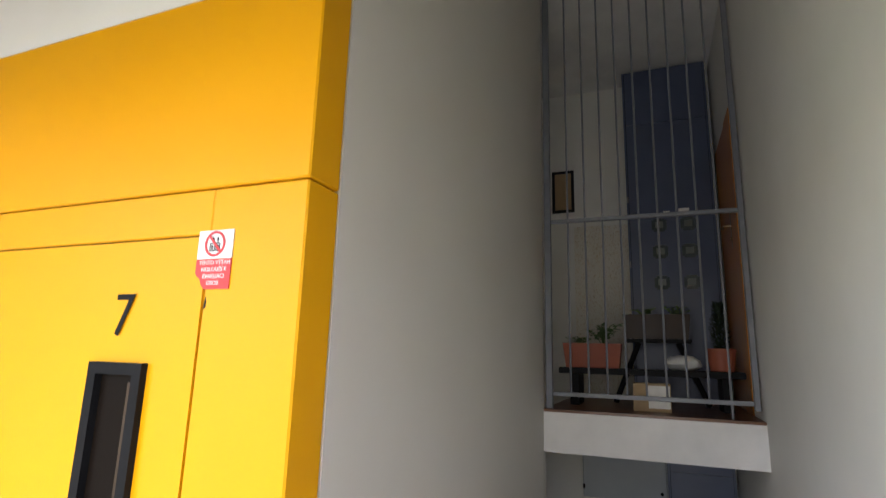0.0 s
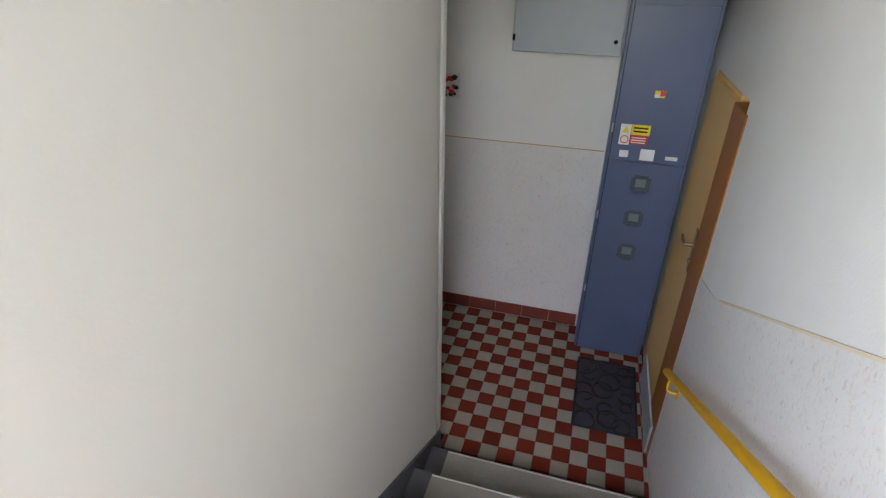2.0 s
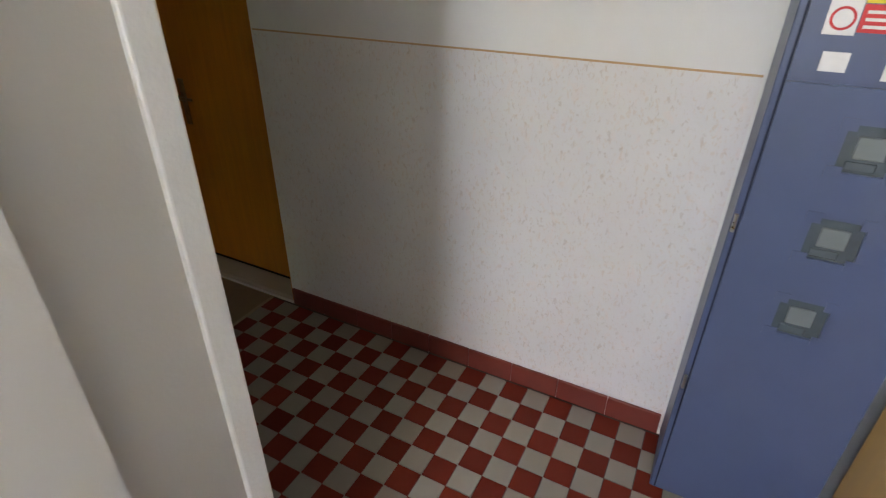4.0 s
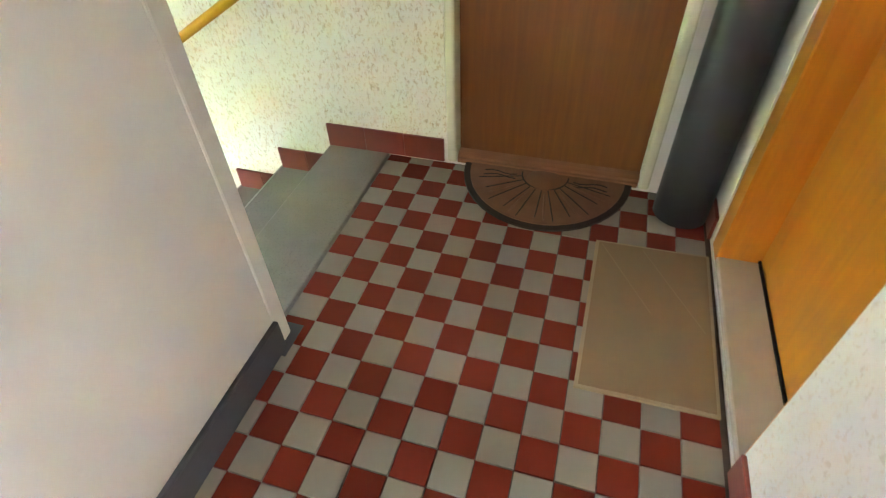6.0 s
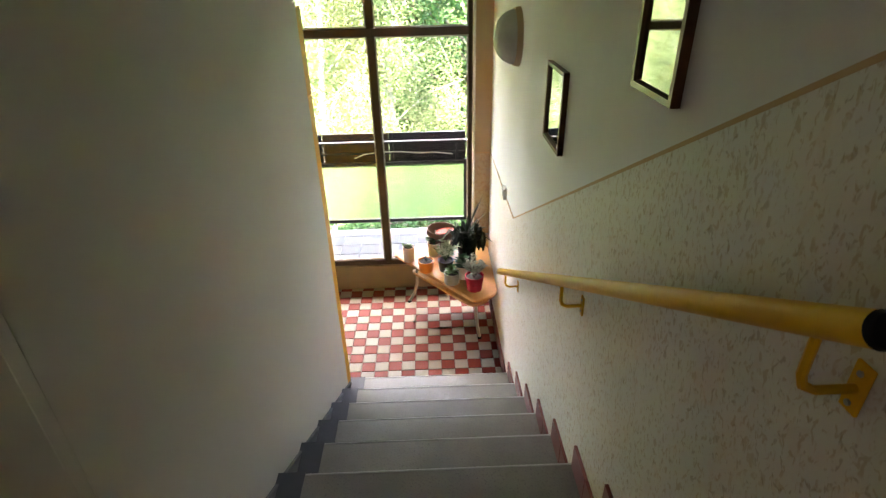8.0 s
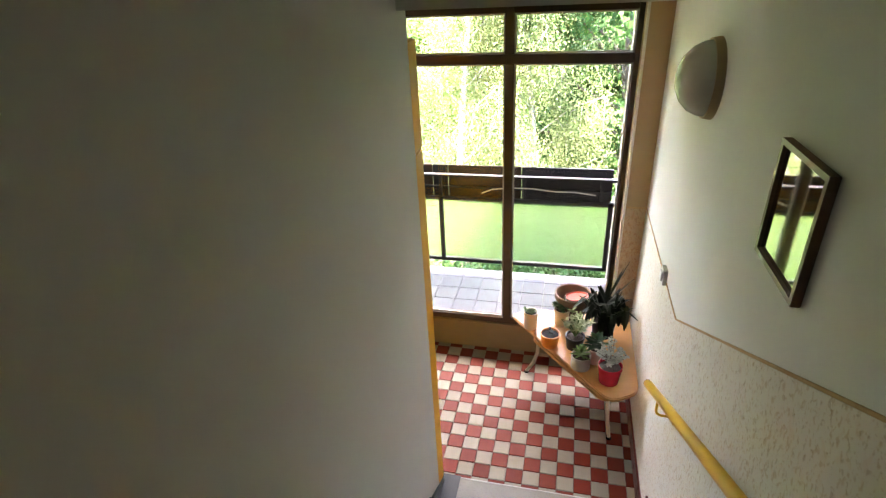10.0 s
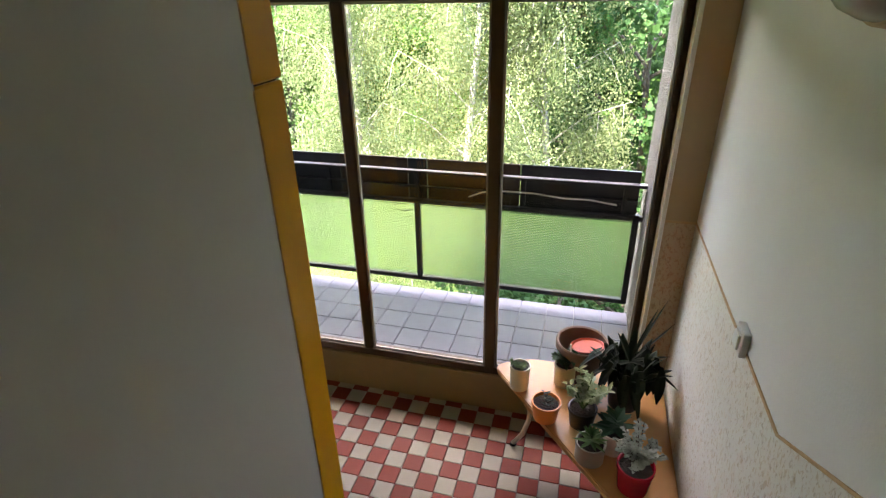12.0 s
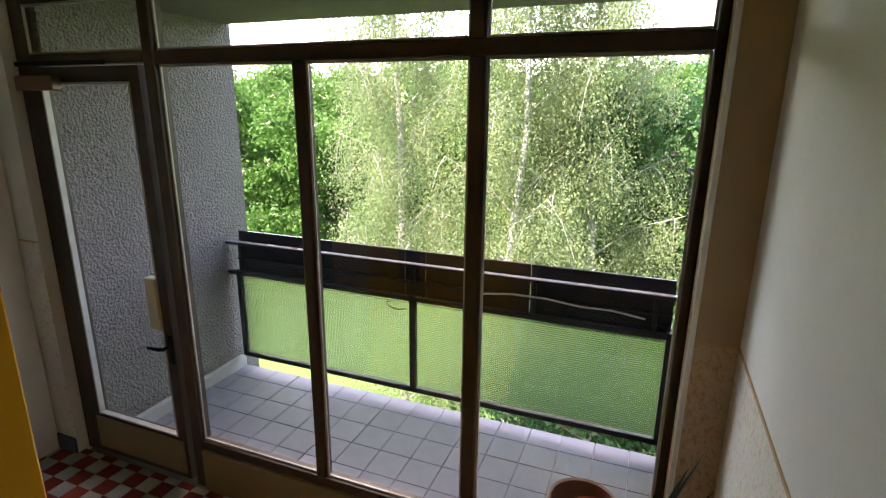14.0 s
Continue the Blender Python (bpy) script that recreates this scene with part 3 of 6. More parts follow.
DH = 1.386
wall_band("dado_west_stairs", 'x', XL, 1, [(0.26, D), (0.26, 1.342), (0.11, 1.342), (-2.46, -0.093), (YW + 0.09, -0.085), (YW + 0.09, B), (-2.33, B), (-0.30, D - 0.17)], DADO, "pale stair wall paint with ochre flecks")
wall_band("dado_west_line", 'x', XL, 1, [(0.26, 1.342), (0.26, 1.351), (0.106, 1.351), (-2.46, -0.083), (YW + 0.09, -0.075), (YW + 0.09, -0.085), (-2.463, -0.093), (0.11, 1.342)], LINE, "thin ochre painted line", 0.0036)
wall_band("dado_north", 'y', YF, -1, [(1.06, D), (2.94, D), (2.94, DH), (1.06, DH)], DADO_WHITE, "pale landing wall paint with beige flecks")
wall_band("dado_north_line", 'y', YF, -1, [(1.06, DH), (2.94, DH), (2.94, DH + 0.006), (1.06, DH + 0.006)], LINE, "thin ochre painted line", 0.0036)
wall_band("dado_east_stairs", 'x', XS, -1, [(0.20, D), (0.20, 1.2), (-0.13, 1.283), (-2.3, 2.41), (-2.3, A - 0.1), (-0.28, D)], DADO_WHITE, "pale stair wall paint with beige flecks")
wall_band("dado_east_line", 'x', XS, -1, [(-0.2, 1.322), (-2.3, 2.421), (-2.3, 2.411), (-0.2, 1.312)], LINE_PALE, "thin faded ochre line", 0.0045)
wall_band("dado_upper", 'y', YF, -1, [(SR, U), (2.94, U), (2.94, U + DH + 0.1), (SR, U + DH + 0.1)], DADO, "pale upper landing paint with beige flecks")


def slope_band(name, x, out, ya, za, yb, zb):
    bm = prism(nb(), [(ya, za - 0.16), (ya, za + 0.10), (yb, zb + 0.10), (yb, zb - 0.16)], 'x', x, x + out * 0.012)
    return structure(name, bm, SLATE, "slate grey painted sloping stair plinth", "skirting")


slope_band("plinth_west_flight", SL, -1, -0.0, 0.06, -2.34, B + 0.06)
slope_band("plinth_east_flight", SR, 1, -0.10, 0.03, -2.32, A + 0.02)
bm = box(nb(), 1.012, 2.217, 0.046, 0.064, D, 0.12, 0.004, 1)
structure("plinth_shaft", bm, SLATE, "slate grey painted plinth of the lift shaft", "skirting")
structure("painted_floor_patch", box(nb(), 0.93, 1.05, -0.02, 0.075, D - 0.002, D + 0.0022), SLATE, "slate grey paint lapped over the floor", "paint")

skirting = tagged(new("baseboard"), "red-brown glazed skirting tiles along the stair wall and landing", "skirting", "", "structure")


def skirt_x(x, out, y0, y1, z0, z1=None, step=0.2):
    n = max(1, round((y1 - y0) / step))
    w = (y1 - y0) / n
    for k in range(n):
        part("skirting_tile", box(nb(), x, x + out * 0.012, y0 + k * w + 0.001, y0 + (k + 1) * w - 0.001, z0, z1, 0.002, 1), SKIRT, skirting)


def skirt_y(y, out, x0, x1, z0, z1, step=0.2):
    n = max(1, round((x1 - x0) / step))
    w = (x1 - x0) / n
    for k in range(n):
        part("skirting_tile", box(nb(), x0 + k * w + 0.001, x0 + (k + 1) * w - 0.001, y, y + out * 0.012, z0, z1, 0.002, 1), SKIRT, skirting)


skirt_x(XL + 0.003, 1, -0.30, 0.25, D, 0.11)
for k in range(1, 8):
    skirt_x(XL + 0.003, 1, -0.30 - TREAD * k, -0.30 - TREAD * (k - 1), -RISE * k - 0.01, -RISE * k + 0.11, 0.145)
skirt_x(XL + 0.003, 1, YW + 0.1, -2.33, B, B + 0.1)
skirt_y(YF - 0.003, -1, 1.06, 2.94, D, 0.10)
skirt_y(YF - 0.003, -1, XL, 0.19, D, 0.10, 0.12)


# ---- lettering ----
def lettering(name, text, height, m, mat, parent, label=""):
    cu = bpy.data.curves.new(name, 'FONT')
    cu.body, cu.size, cu.extrude = text, height, 0.0006
    cu.align_x, cu.align_y = 'CENTER', 'CENTER'
    tmp = bpy.data.objects.new(name, cu)
    me = bpy.data.meshes.new_from_object(tmp)
    bpy.data.objects.remove(tmp)
    me.transform(m)
    me.materials.clear()
    me.materials.append(mat)
    ob = adopt(new(name, me), parent)
    return tagged(ob, label) if label else ob


SOUTH = Matrix.Rotation(radians(90), 4, 'X')      # letters that face -y


def ring(bm, centre, r0, r1, depth, n=36):
    """A flat ring that faces -y."""
    cx, cy, cz = centre
    vs = [[bm.verts.new((cx + r * math.cos(2 * math.pi * k / n), y, cz + r * math.sin(2 * math.pi * k / n))) for k in range(n)] for r, y in ((r0, cy), (r1, cy), (r1, cy + depth), (r0, cy + depth))]
    for a, b in zip(vs, vs[1:] + vs[:1]):
        for k in range(n):
            bm.faces.new((a[k], a[(k + 1) % n], b[(k + 1) % n], b[k]))
    bmesh.ops.recalc_face_normals(bm, faces=bm.faces[:])
    return bm


# ---- the yellow lift fronts ----
def lift_front(yf, z, full):
    lift = thing("lift_front", (1.65, yf, z), "bright yellow enamelled lift front with a narrow dark door window", "lift door", "", "structure")
    top, joint, door_top, door_r, door_l = z + (2.53 if full else 2.50), z + (2.035 if full else 2.09), z + (1.925 if full else 1.905), (2.02 if full else 2.05), 1.27
    g = 0.004
    part("side_panel", box(nb(), door_r + g, SR, yf, yf + 0.11, z, joint - g, 0.004, 1), YELLOW, lift)
    part("side_panel", box(nb(), SL, door_l - g, yf, yf + 0.11, z, joint - g, 0.004, 1), YELLOW, lift)
    part("top_panel", box(nb(), SL, SR, yf, yf + 0.11, joint, top, 0.004, 1), YELLOW, lift)
    part("lintel_panel", box(nb(), door_l - g, door_r + g, yf + 0.001, yf + 0.11, door_top + g, joint - g, 0.003, 1), YELLOW, lift)
    part("joint_backing", box(nb(), SL + 0.01, SR - 0.01, yf + 0.012, yf + 0.10, z, top - 0.01), BLACK, lift, "dark gap behind the panels")
    wx0, wx1, wz0, wz1 = 1.735, 1.875, z + 0.80, z + 1.64
    leaf = part("lift_door", panels(nb(), 'y', yf + 0.004, yf + 0.0115, door_l, door_r - g, z + 0.005, door_top, [(wx0, wx1, wz0, wz1)]), YELLOW, lift)
    bm = nb()
    panels(bm, 'y', yf - 0.012, yf + 0.03, wx0 - 0.012, wx1 + 0.012, wz0 - 0.012, wz1 + 0.012, [(wx0 + 0.014, wx1 - 0.014, wz0 + 0.014, wz1 - 0.014)])
    part("window_frame", bm, BLACK, leaf, "black door window frame")
    # an opaque dark sheet takes the place of the unlit car
    part("door_window", box(nb(), wx0 + 0.014, wx1 - 0.014, yf + 0.0055, yf + 0.009, wz0, wz1), DARK_VOID, leaf, "opaque dark sheet standing in for the unlit lift car")
    part("glass_stripe", box(nb(), wx1 - 0.04, wx1 - 0.016, yf + 0.003, yf + 0.005, wz0 + 0.014, wz1 - 0.03), BOARD, leaf, "brown strip inside the glass")
    bm = nb()
    cyl(bm, (1.985, yf + 0.004, z + 1.10), (1.985, yf - 0.05, z + 1.10), 0.009)
    cyl(bm, (1.985, yf + 0.004, z + 0.86), (1.985, yf - 0.05, z + 0.86), 0.009)
    tube(bm, [(1.985, yf - 0.05, z + 1.125), (1.985, yf - 0.056, z + 1.0), (1.985, yf - 0.05, z + 0.835)], 0.012)
    part("pull_handle", bm, BLACK, leaf, "black bar handle", True)
    call = part("call_panel", box(nb(), 2.075, 2.135, yf - 0.006, yf + 0.004, z + 1.145, z + 1.335, 0.002, 1), METER, lift, "brushed steel call panel")
    part("display", box(nb(), 2.086, 2.124, yf - 0.008, yf - 0.005, z + 1.25, z + 1.288), BLACK, call, "black display")
    bm = nb()
    cyl(bm, (2.105, yf - 0.005, z + 1.205), (2.105, yf - 0.010, z + 1.205), 0.019, 0.016, 24)
    part("call_button", bm, METER_GLASS, call, "round pale call button", True)
    before = set(lift.children_recursive)
    if full:
        lettering("floor_number", "7", 0.135, Matrix.Translation((1.845, yf - 0.0005, z + 1.747)) @ SOUTH @ Matrix.Shear('XY', 4, (0.18, 0.0)) @ Matrix.Diagonal((0.95, 1, 1, 1)), BLACK, lift, "black floor number")
        sign = part("sign_plate", box(nb(), 2.047, 2.142, yf - 0.003, yf - 0.0004, z + 1.870, z + 1.932), SIGN_WHITE, lift, "white sticker with a red no-use circle")
        part("sign_base", prism(nb(), [(2.047, z + 1.84), (2.047, z + 1.869), (2.142, z + 1.869), (2.142, z + 1.805), (2.075, z + 1.805), (2.066, z + 1.815), (2.060, z + 1.828), (2.053, z + 1.832)], 'y', yf - 0.003, yf - 0.0004), RED_PAINT, sign, "red sticker field with a torn corner")
        part("circle", ring(nb(), (2.094, yf - 0.0042, z + 1.902), 0.0225, 0.028, 0.001), RED_PAINT, sign, "red ring")
        bm = prism(nb(), [(2.074, z + 1.9195), (2.078, z + 1.9235), (2.1145, z + 1.885), (2.1105, z + 1.881)], 'y', yf - 0.0050, yf - 0.0043)
        part("slash", bm, RED_PAINT, sign, "red slash")
        bm = nb()
        panels(bm, 'y', yf - 0.0040, yf - 0.0031, 2.080, 2.108, z + 1.886, z + 1.904, [(2.082, 2.106, z + 1.888, z + 1.902)])
        for k in range(3):
            box(bm, 2.0845 + k * 0.0075, 2.0885 + k * 0.0075, yf - 0.0040, yf - 0.0031, z + 1.889, z + 1.900)
        for cx in (2.088, 2.101):
            prism(bm, [(cx - 0.004, z + 1.910), (cx, z + 1.917), (cx + 0.004, z + 1.910)], 'y', yf - 0.0040, yf - 0.0031)
            box(bm, cx - 0.001, cx + 0.001, yf - 0.0040, yf - 0.0031, z + 1.905, z + 1.910)
        part("pictogram", bm, BLACK, sign, "black lift pictogram of bars and arrows")
        for k, t in enumerate(("TENTO VÝTAH", "NESLOUŽÍ K", "EVAKUACI", "OSOB")):
            lettering("sign_text", t, 0.0125, Matrix.Translation((2.098, yf - 0.0032, z + 1.861 - 0.0145 * k)) @ SOUTH, SIGN_WHITE, sign, "white capitals")
        part("paint_chip", prism(nb(), [(2.077, z + 1.762), (2.084, z + 1.768), (2.085, z + 1.778), (2.081, z + 1.790), (2.079, z + 1.775)], 'y', yf - 0.0006, yf + 0.0004), BLACK, lift, "chipped paint")
    for ob in lift.children:
        if ob not in before:
            ob.location = (-0.05, 0.0, 0.004)
    return lift


lift_front(LIFT_A, A, True)
lift_front(LIFT_B, B, False)


# ---- doors ----
def lever(bm, at, ax, out, reach):
    """A lever handle on a long plate; ax is the wall's running axis, out points from the leaf."""
    p = Vector(at)
    u = Vector((1, 0, 0)) if ax == 'x' else Vector((0, 1, 0))
    o = Vector(out)
    q = p + o * 0.045
    tube(bm, [p, q, q + u * reach * 0.4 + o * 0.004, q + u * reach], [0.009, 0.009, 0.009, 0.007], 10)


def door_handle(parent, at, ax, out, reach, mat, label):
    p, o = Vector(at), Vector(out)
    bm = nb()
    h = 0.02
    if ax == 'x':
        ys = sorted((p.y, p.y + o.y * 0.006))
        box(bm, p.x - h, p.x + h, ys[0], ys[1], p.z - 0.15, p.z + 0.09, 0.002, 1)
    else:
        xs = sorted((p.x, p.x + o.x * 0.006))
        box(bm, xs[0], xs[1], p.y - h, p.y + h, p.z - 0.15, p.z + 0.09, 0.002, 1)
    lever(bm, p, ax, out, reach)
    cyl(bm, p + Vector((0, 0, -0.09)), p + Vector((0, 0, -0.09)) + o * 0.014, 0.011)
    part("door_handle", bm, mat, parent, label, True)


# brown veneer door in a cream steel frame
d3 = thing("door_brown", (XL - 0.06, 0.68, D), "closed brown veneer flat door in a cream steel frame", "door", "", "structure")
leaf = part("door_leaf", box(nb(), -0.16, -0.125, 0.30, 1.06, 0.03, 2.0, 0.002, 1), BROWN_DOOR, d3)
for y0, y1 in ((0.262, 0.302), (1.058, 1.098)):
    bm = box(nb(), -0.2, XL + 0.012, y0, y1, 0.0, 2.04, 0.012, 3)
    part("door_frame", bm, CREAM, d3, "cream steel frame")
part("door_frame", box(nb(), -0.2, XL + 0.012, 0.302, 1.058, 2.0, 2.04, 0.01, 2), CREAM, d3, "cream steel frame")
part("threshold", prism(nb(), [(-0.2, 0.0), (-0.2, 0.036), (-0.10, 0.032), (-0.078, 0.026), (-0.076, 0.0)], 'y', 0.302, 1.058), THRESHOLD, d3, "worn brown wooden threshold")
part("threshold_strip", box(nb(), -0.0735, -0.055, 0.306, 1.054, 0.0, 0.019, 0.003, 1), THRESHOLD, d3, "pale worn front strip of the threshold")
door_handle(leaf, (-0.125, 1.02, 1.0), 'y', (1, 0, 0), -0.11, METAL, "worn metal handle plate")
part("backing_wall", box(nb(), -0.279, -0.2, 0.2, 1.12, 0, 2.1), WHITE, d3)

# orange varnished door set deep in the landing wall
d2 = thing("door_orange", (0.62, YF + 0.14, D), "closed orange varnished wooden door in a deep reveal", "door", "", "structure")
leaf = part("door_leaf", box(nb(), 0.30, 1.04, YF + 0.14, YF + 0.18, 0.03, 1.99, 0.002, 1), ORANGE_DOOR, d2)
part("door_frame", box(nb(), 0.205, 0.30, YF + 0.004, YF + 0.19, 0.0, 2.01, 0.004, 1), ORANGE_DOOR, d2, "orange varnished frame")
part("door_frame", box(nb(), 1.035, 1.049, YF + 0.006, YF + 0.19, 0.0, 2.01, 0.003, 1), ORANGE_DOOR, d2, "orange varnished frame")
part("door_frame", box(nb(), 0.30, 1.035, YF + 0.006, YF + 0.19, 1.99, 2.018, 0.003, 1), ORANGE_DOOR, d2, "orange varnished frame")
part("threshold", box(nb(), 0.30, 1.035, YF + 0.004, YF + 0.139, 0.0, 0.028, 0.004, 1), SILL, d2, "pale stone threshold")
part("threshold_bead", box(nb(), 0.30, 1.035, YF + 0.130, YF + 0.1395, 0.028, 0.040, 0.003, 1), BLACK, d2, "dark seal strip")
door_handle(leaf, (0.345, YF + 0.14, 1.0), 'x', (0, -1, 0), 0.11, BRASS, "aged brass handle on a long plate")
part("backing_wall", box(nb(), 0.19, 1.06, YF + 0.22, YF + 0.3, 0, 2.1), WHITE, d2)


def side_door(z, light, stain, label):
    dd = thing("door_light_wood", (XR + 0.02, 0.62, z), label, "door", "", "structure")
    leaf = part("door_leaf", box(nb(), XR - 0.012, XR + 0.046, 0.422, 1.035, z + 0.02, z + 1.945, 0.002, 1), light, dd)
    part("door_frame", box(nb(), XR - 0.020, XR + 0.08, 0.165, 0.42, z, z + 1.945, 0.004, 1), stain, dd, "stained wooden frame")
    part("door_frame", box(nb(), XR + 0.002, XR + 0.08, 1.037, 1.048, z, z + 1.975, 0.002, 1), light, dd, "light wood frame")
    part("door_frame", box(nb(), XR + 0.002, XR + 0.08, 0.422, 1.035, z + 1.948, z + 1.975, 0.004, 1), light, dd, "light wood frame")
    door_handle(leaf, (XR - 0.012, 0.465, z + 1.22), 'y', (-1, 0, 0), 0.11, BRASS, "aged brass handle on a dark plate")
    part("threshold", box(nb(), XR + 0.002, XR + 0.08, 0.422, 1.035, z, z + 0.02), SILL, dd)
    part("backing_wall", box(nb(), XR + 0.22, XR + 0.3, 0.15, 1.1, z, z + 2.1), WHITE, dd)
    return dd


side_door(D, TAN_DOOR, DOOR_BROWN, "closed light wood door with a brown stained frame and brass handle")
side_door(U, ORANGE_DOOR, ORANGE_DOOR, "closed orange wooden door with a brown frame on the upper landing")
# low grey metal kick plate beside the doorway
bm = box(nb(), XR - 0.034, XR - 0.022, 0.21, 0.86, 0.0, 0.20, 0.002, 1)
tagged(obj("kick_plate", bm, STEEL), "low grey sheet metal plate at the foot of the door", "plate", "", "structure")

# soil pipe in the corner
pipe = thing("soil_pipe", (0.06, 1.215, D), "dark grey vertical plastic drain pipe in the corner", "pipe")
part("pipe_barrel", cyl(nb(), (0.055, 1.215, 0.0), (0.055, 1.215, 2.53), 0.098, n=32), PIPE, pipe, "", True)
bm = nb()
cyl(bm, (0.055, 1.215, 1.55), (0.055, 1.215, 1.67), 0.106, n=32)
part("pipe_collar", bm, PIPE, pipe, "", True)


# ---- meter cabinet and junction box ----
def meter_cabinet(z, slots, height, label, x0=2.95):
    y0 = 1.02
    x1 = 3.40
    c = thing("meter_cabinet", ((x0 + x1) / 2, 1.17, z), label, "cabinet", "blue meter cabinets")
    body = part("body", box(nb(), x0, x1, y0 + 0.014, YF - 0.002, z + 0.02, z + height, 0.003, 1), BLUE, c)
    part("plinth", box(nb(), x0 + 0.02, x1 - 0.02, y0 + 0.04, YF - 0.004, z, z + 0.02), BLUE_EDGE, c, "dark recessed plinth")
    g = 0.006
    for sx in (x0 + 0.0175, x1 - 0.0195):
        part("door_gap", box(nb(), sx - 0.003, sx + 0.003, y0 + 0.010, y0 + 0.0145, z + 0.03, z + height - 0.01), BLUE_EDGE, c, "dark gap beside the doors")
    doors = [(z + 0.04, z + 1.435), (z + 1.445, z + 2.27), (z + 2.28, z + height - 0.01)]
    holes = [(sx - 0.056, sx + 0.056, z + sz - 0.055, z + sz + 0.055) for sx, sz in slots]
    for k, (a, b) in enumerate(doors):
        mine = holes if k == 0 else []
        dr = part("cabinet_door", panels(nb(), 'y', y0, y0 + 0.013, x0 + 0.02, x1 - 0.02, a, b, mine, True), BLUE, c)
        for h in mine:
            part("meter_window", box(nb(), h[0], h[1], y0 + 0.010, y0 + 0.0128, h[2], h[3]), METER_GLASS, dr, "dim glass over an electricity meter")
            mx, mz = (h[0] + h[1]) / 2, (h[2] + h[3]) / 2
            part("meter_dial", box(nb(), mx - 0.03, mx + 0.03, y0 + 0.006, y0 + 0.0115, mz - 0.022, mz + 0.03, 0.002, 1), METER, dr, "grey meter face")
            part("meter_terminal", box(nb(), mx - 0.038, mx + 0.022, y0 + 0.007, y0 + 0.0115, mz - 0.05, mz - 0.028, 0.002, 1), METER_GLASS, dr)
            for cx in (h[0], h[1]):
                for cz in (h[2], h[3]):
                    part("corner_clip", box(nb(), cx - 0.016, cx + 0.016, y0 - 0.002, y0 + 0.001, cz - 0.014, cz + 0.014), BLUE, dr)
    for k in range(3):
        part("hinge", cyl(nb(), (x0 + 0.008, y0 + 0.008, z + 0.5 + 0.55 * k), (x0 + 0.008, y0 + 0.008, z + 0.55 + 0.55 * k), 0.005, n=8), METAL, c)
    return c



cab1 = meter_cabinet(D, [(3.172, 1.303), (3.172, 1.078), (3.172, 0.845)], 2.52, "tall blue-grey steel meter cabinet with three small windows and stickers")
cab2 = meter_cabinet(U, [(2.985, 1.39), (3.20, 1.39), (2.985, 1.17), (3.20, 1.17), (2.985, 0.92), (3.20, 0.92)], 2.78, "tall blue-grey steel meter cabinet with six small windows", 2.745)


def sticker(parent, name, x0, x1, z0, z1, mat, label, y=1.0185, t=0.0012):
    return part(name, box(nb(), x0, x1, y - t, y + 0.0014, z0, z1), mat, parent, label)


for z, c, dy in ((D, cab1, 0), (U, cab2, 0)):
    sticker(c, "label", 3.02, 3.07, z + 1.462, z + 1.502, SIGN_WHITE, "small white label")
    sticker(c, "label", 3.135, 3.213, z + 1.452, z + 1.518, SIGN_WHITE, "white paper label")
    sticker(c, "label", 3.275, 3.34, z + 1.466, z + 1.488, SIGN_WHITE, "narrow white label")
w = sticker(cab1, "warning_sticker", 3.005, 3.062, 1.535, 1.655, SIGN_WHITE, "white warning sticker with a triangle")
bm = prism(nb(), [(3.014, 1.607), (3.034, 1.645), (3.054, 1.607)], 'y', 1.0158, 1.0172)
part("triangle", bm, SIGN_YELLOW, w, "yellow warning triangle")
part("no_water_ring", ring(nb(), (3.034, 1.0155, 1.567), 0.018, 0.023, 0.0016), RED_PAINT, w, "red prohibition ring")
y_ = sticker(cab1, "yellow_sticker", 3.064, 3.165, 1.597, 1.655, SIGN_YELLOW, "yellow sticker with two dark lines")
r_ = sticker(cab1, "red_sticker", 3.064, 3.160, 1.542, 1.595, RED_PAINT, "red sticker with three pale lines")
for k in range(2):
    part("text_line", box(nb(), 3.075, 3.152, 1.0155, 1.0172, 1.613 + 0.02 * k, 1.622 + 0.02 * k), BLACK, y_)
for k in range(3):
    part("text_line", box(nb(), 3.072, 3.150, 1.0155, 1.0172, 1.550 + 0.014 * k, 1.556 + 0.014 * k), SIGN_WHITE, r_)
s_ = sticker(cab1, "small_sticker", 3.150, 3.205, 1.812, 1.850, SIGN_YELLOW, "small yellow and red sticker")
part("red_field", box(nb(), 3.178, 3.204, 1.0155, 1.0172, 1.822, 1.849), RED_PAINT, s_)
part("white_field", box(nb(), 3.151, 3.177, 1.0155, 1.0172, 1.813, 1.83), SIGN_WHITE, s_)

jb = thing("junction_box", (2.635, YF - 0.05, 1.98), "light grey enamelled steel junction box on the wall", "box")
part("box_body", box(nb(), 2.315, 2.955, YF - 0.075, YF, 1.985, 2.525, 0.003, 1), STEEL, jb)
lid = part("box_door", box(nb(), 2.31, 2.942, YF - 0.09, YF - 0.077, 1.98, 2.522, 0.006, 2), STEEL, jb)
for z in (2.06, 2.43):
    bm = cyl(nb(), (2.905, YF - 0.089, z), (2.905, YF - 0.098, z), 0.012, n=16)
    part("lock", bm, BLACK, lid, "black round lock", True)
    part("hinge", box(nb(), 2.309, 2.325, YF - 0.096, YF - 0.088, z - 0.018, z + 0.018, 0.002, 1), BLACK, lid, "black hinge")

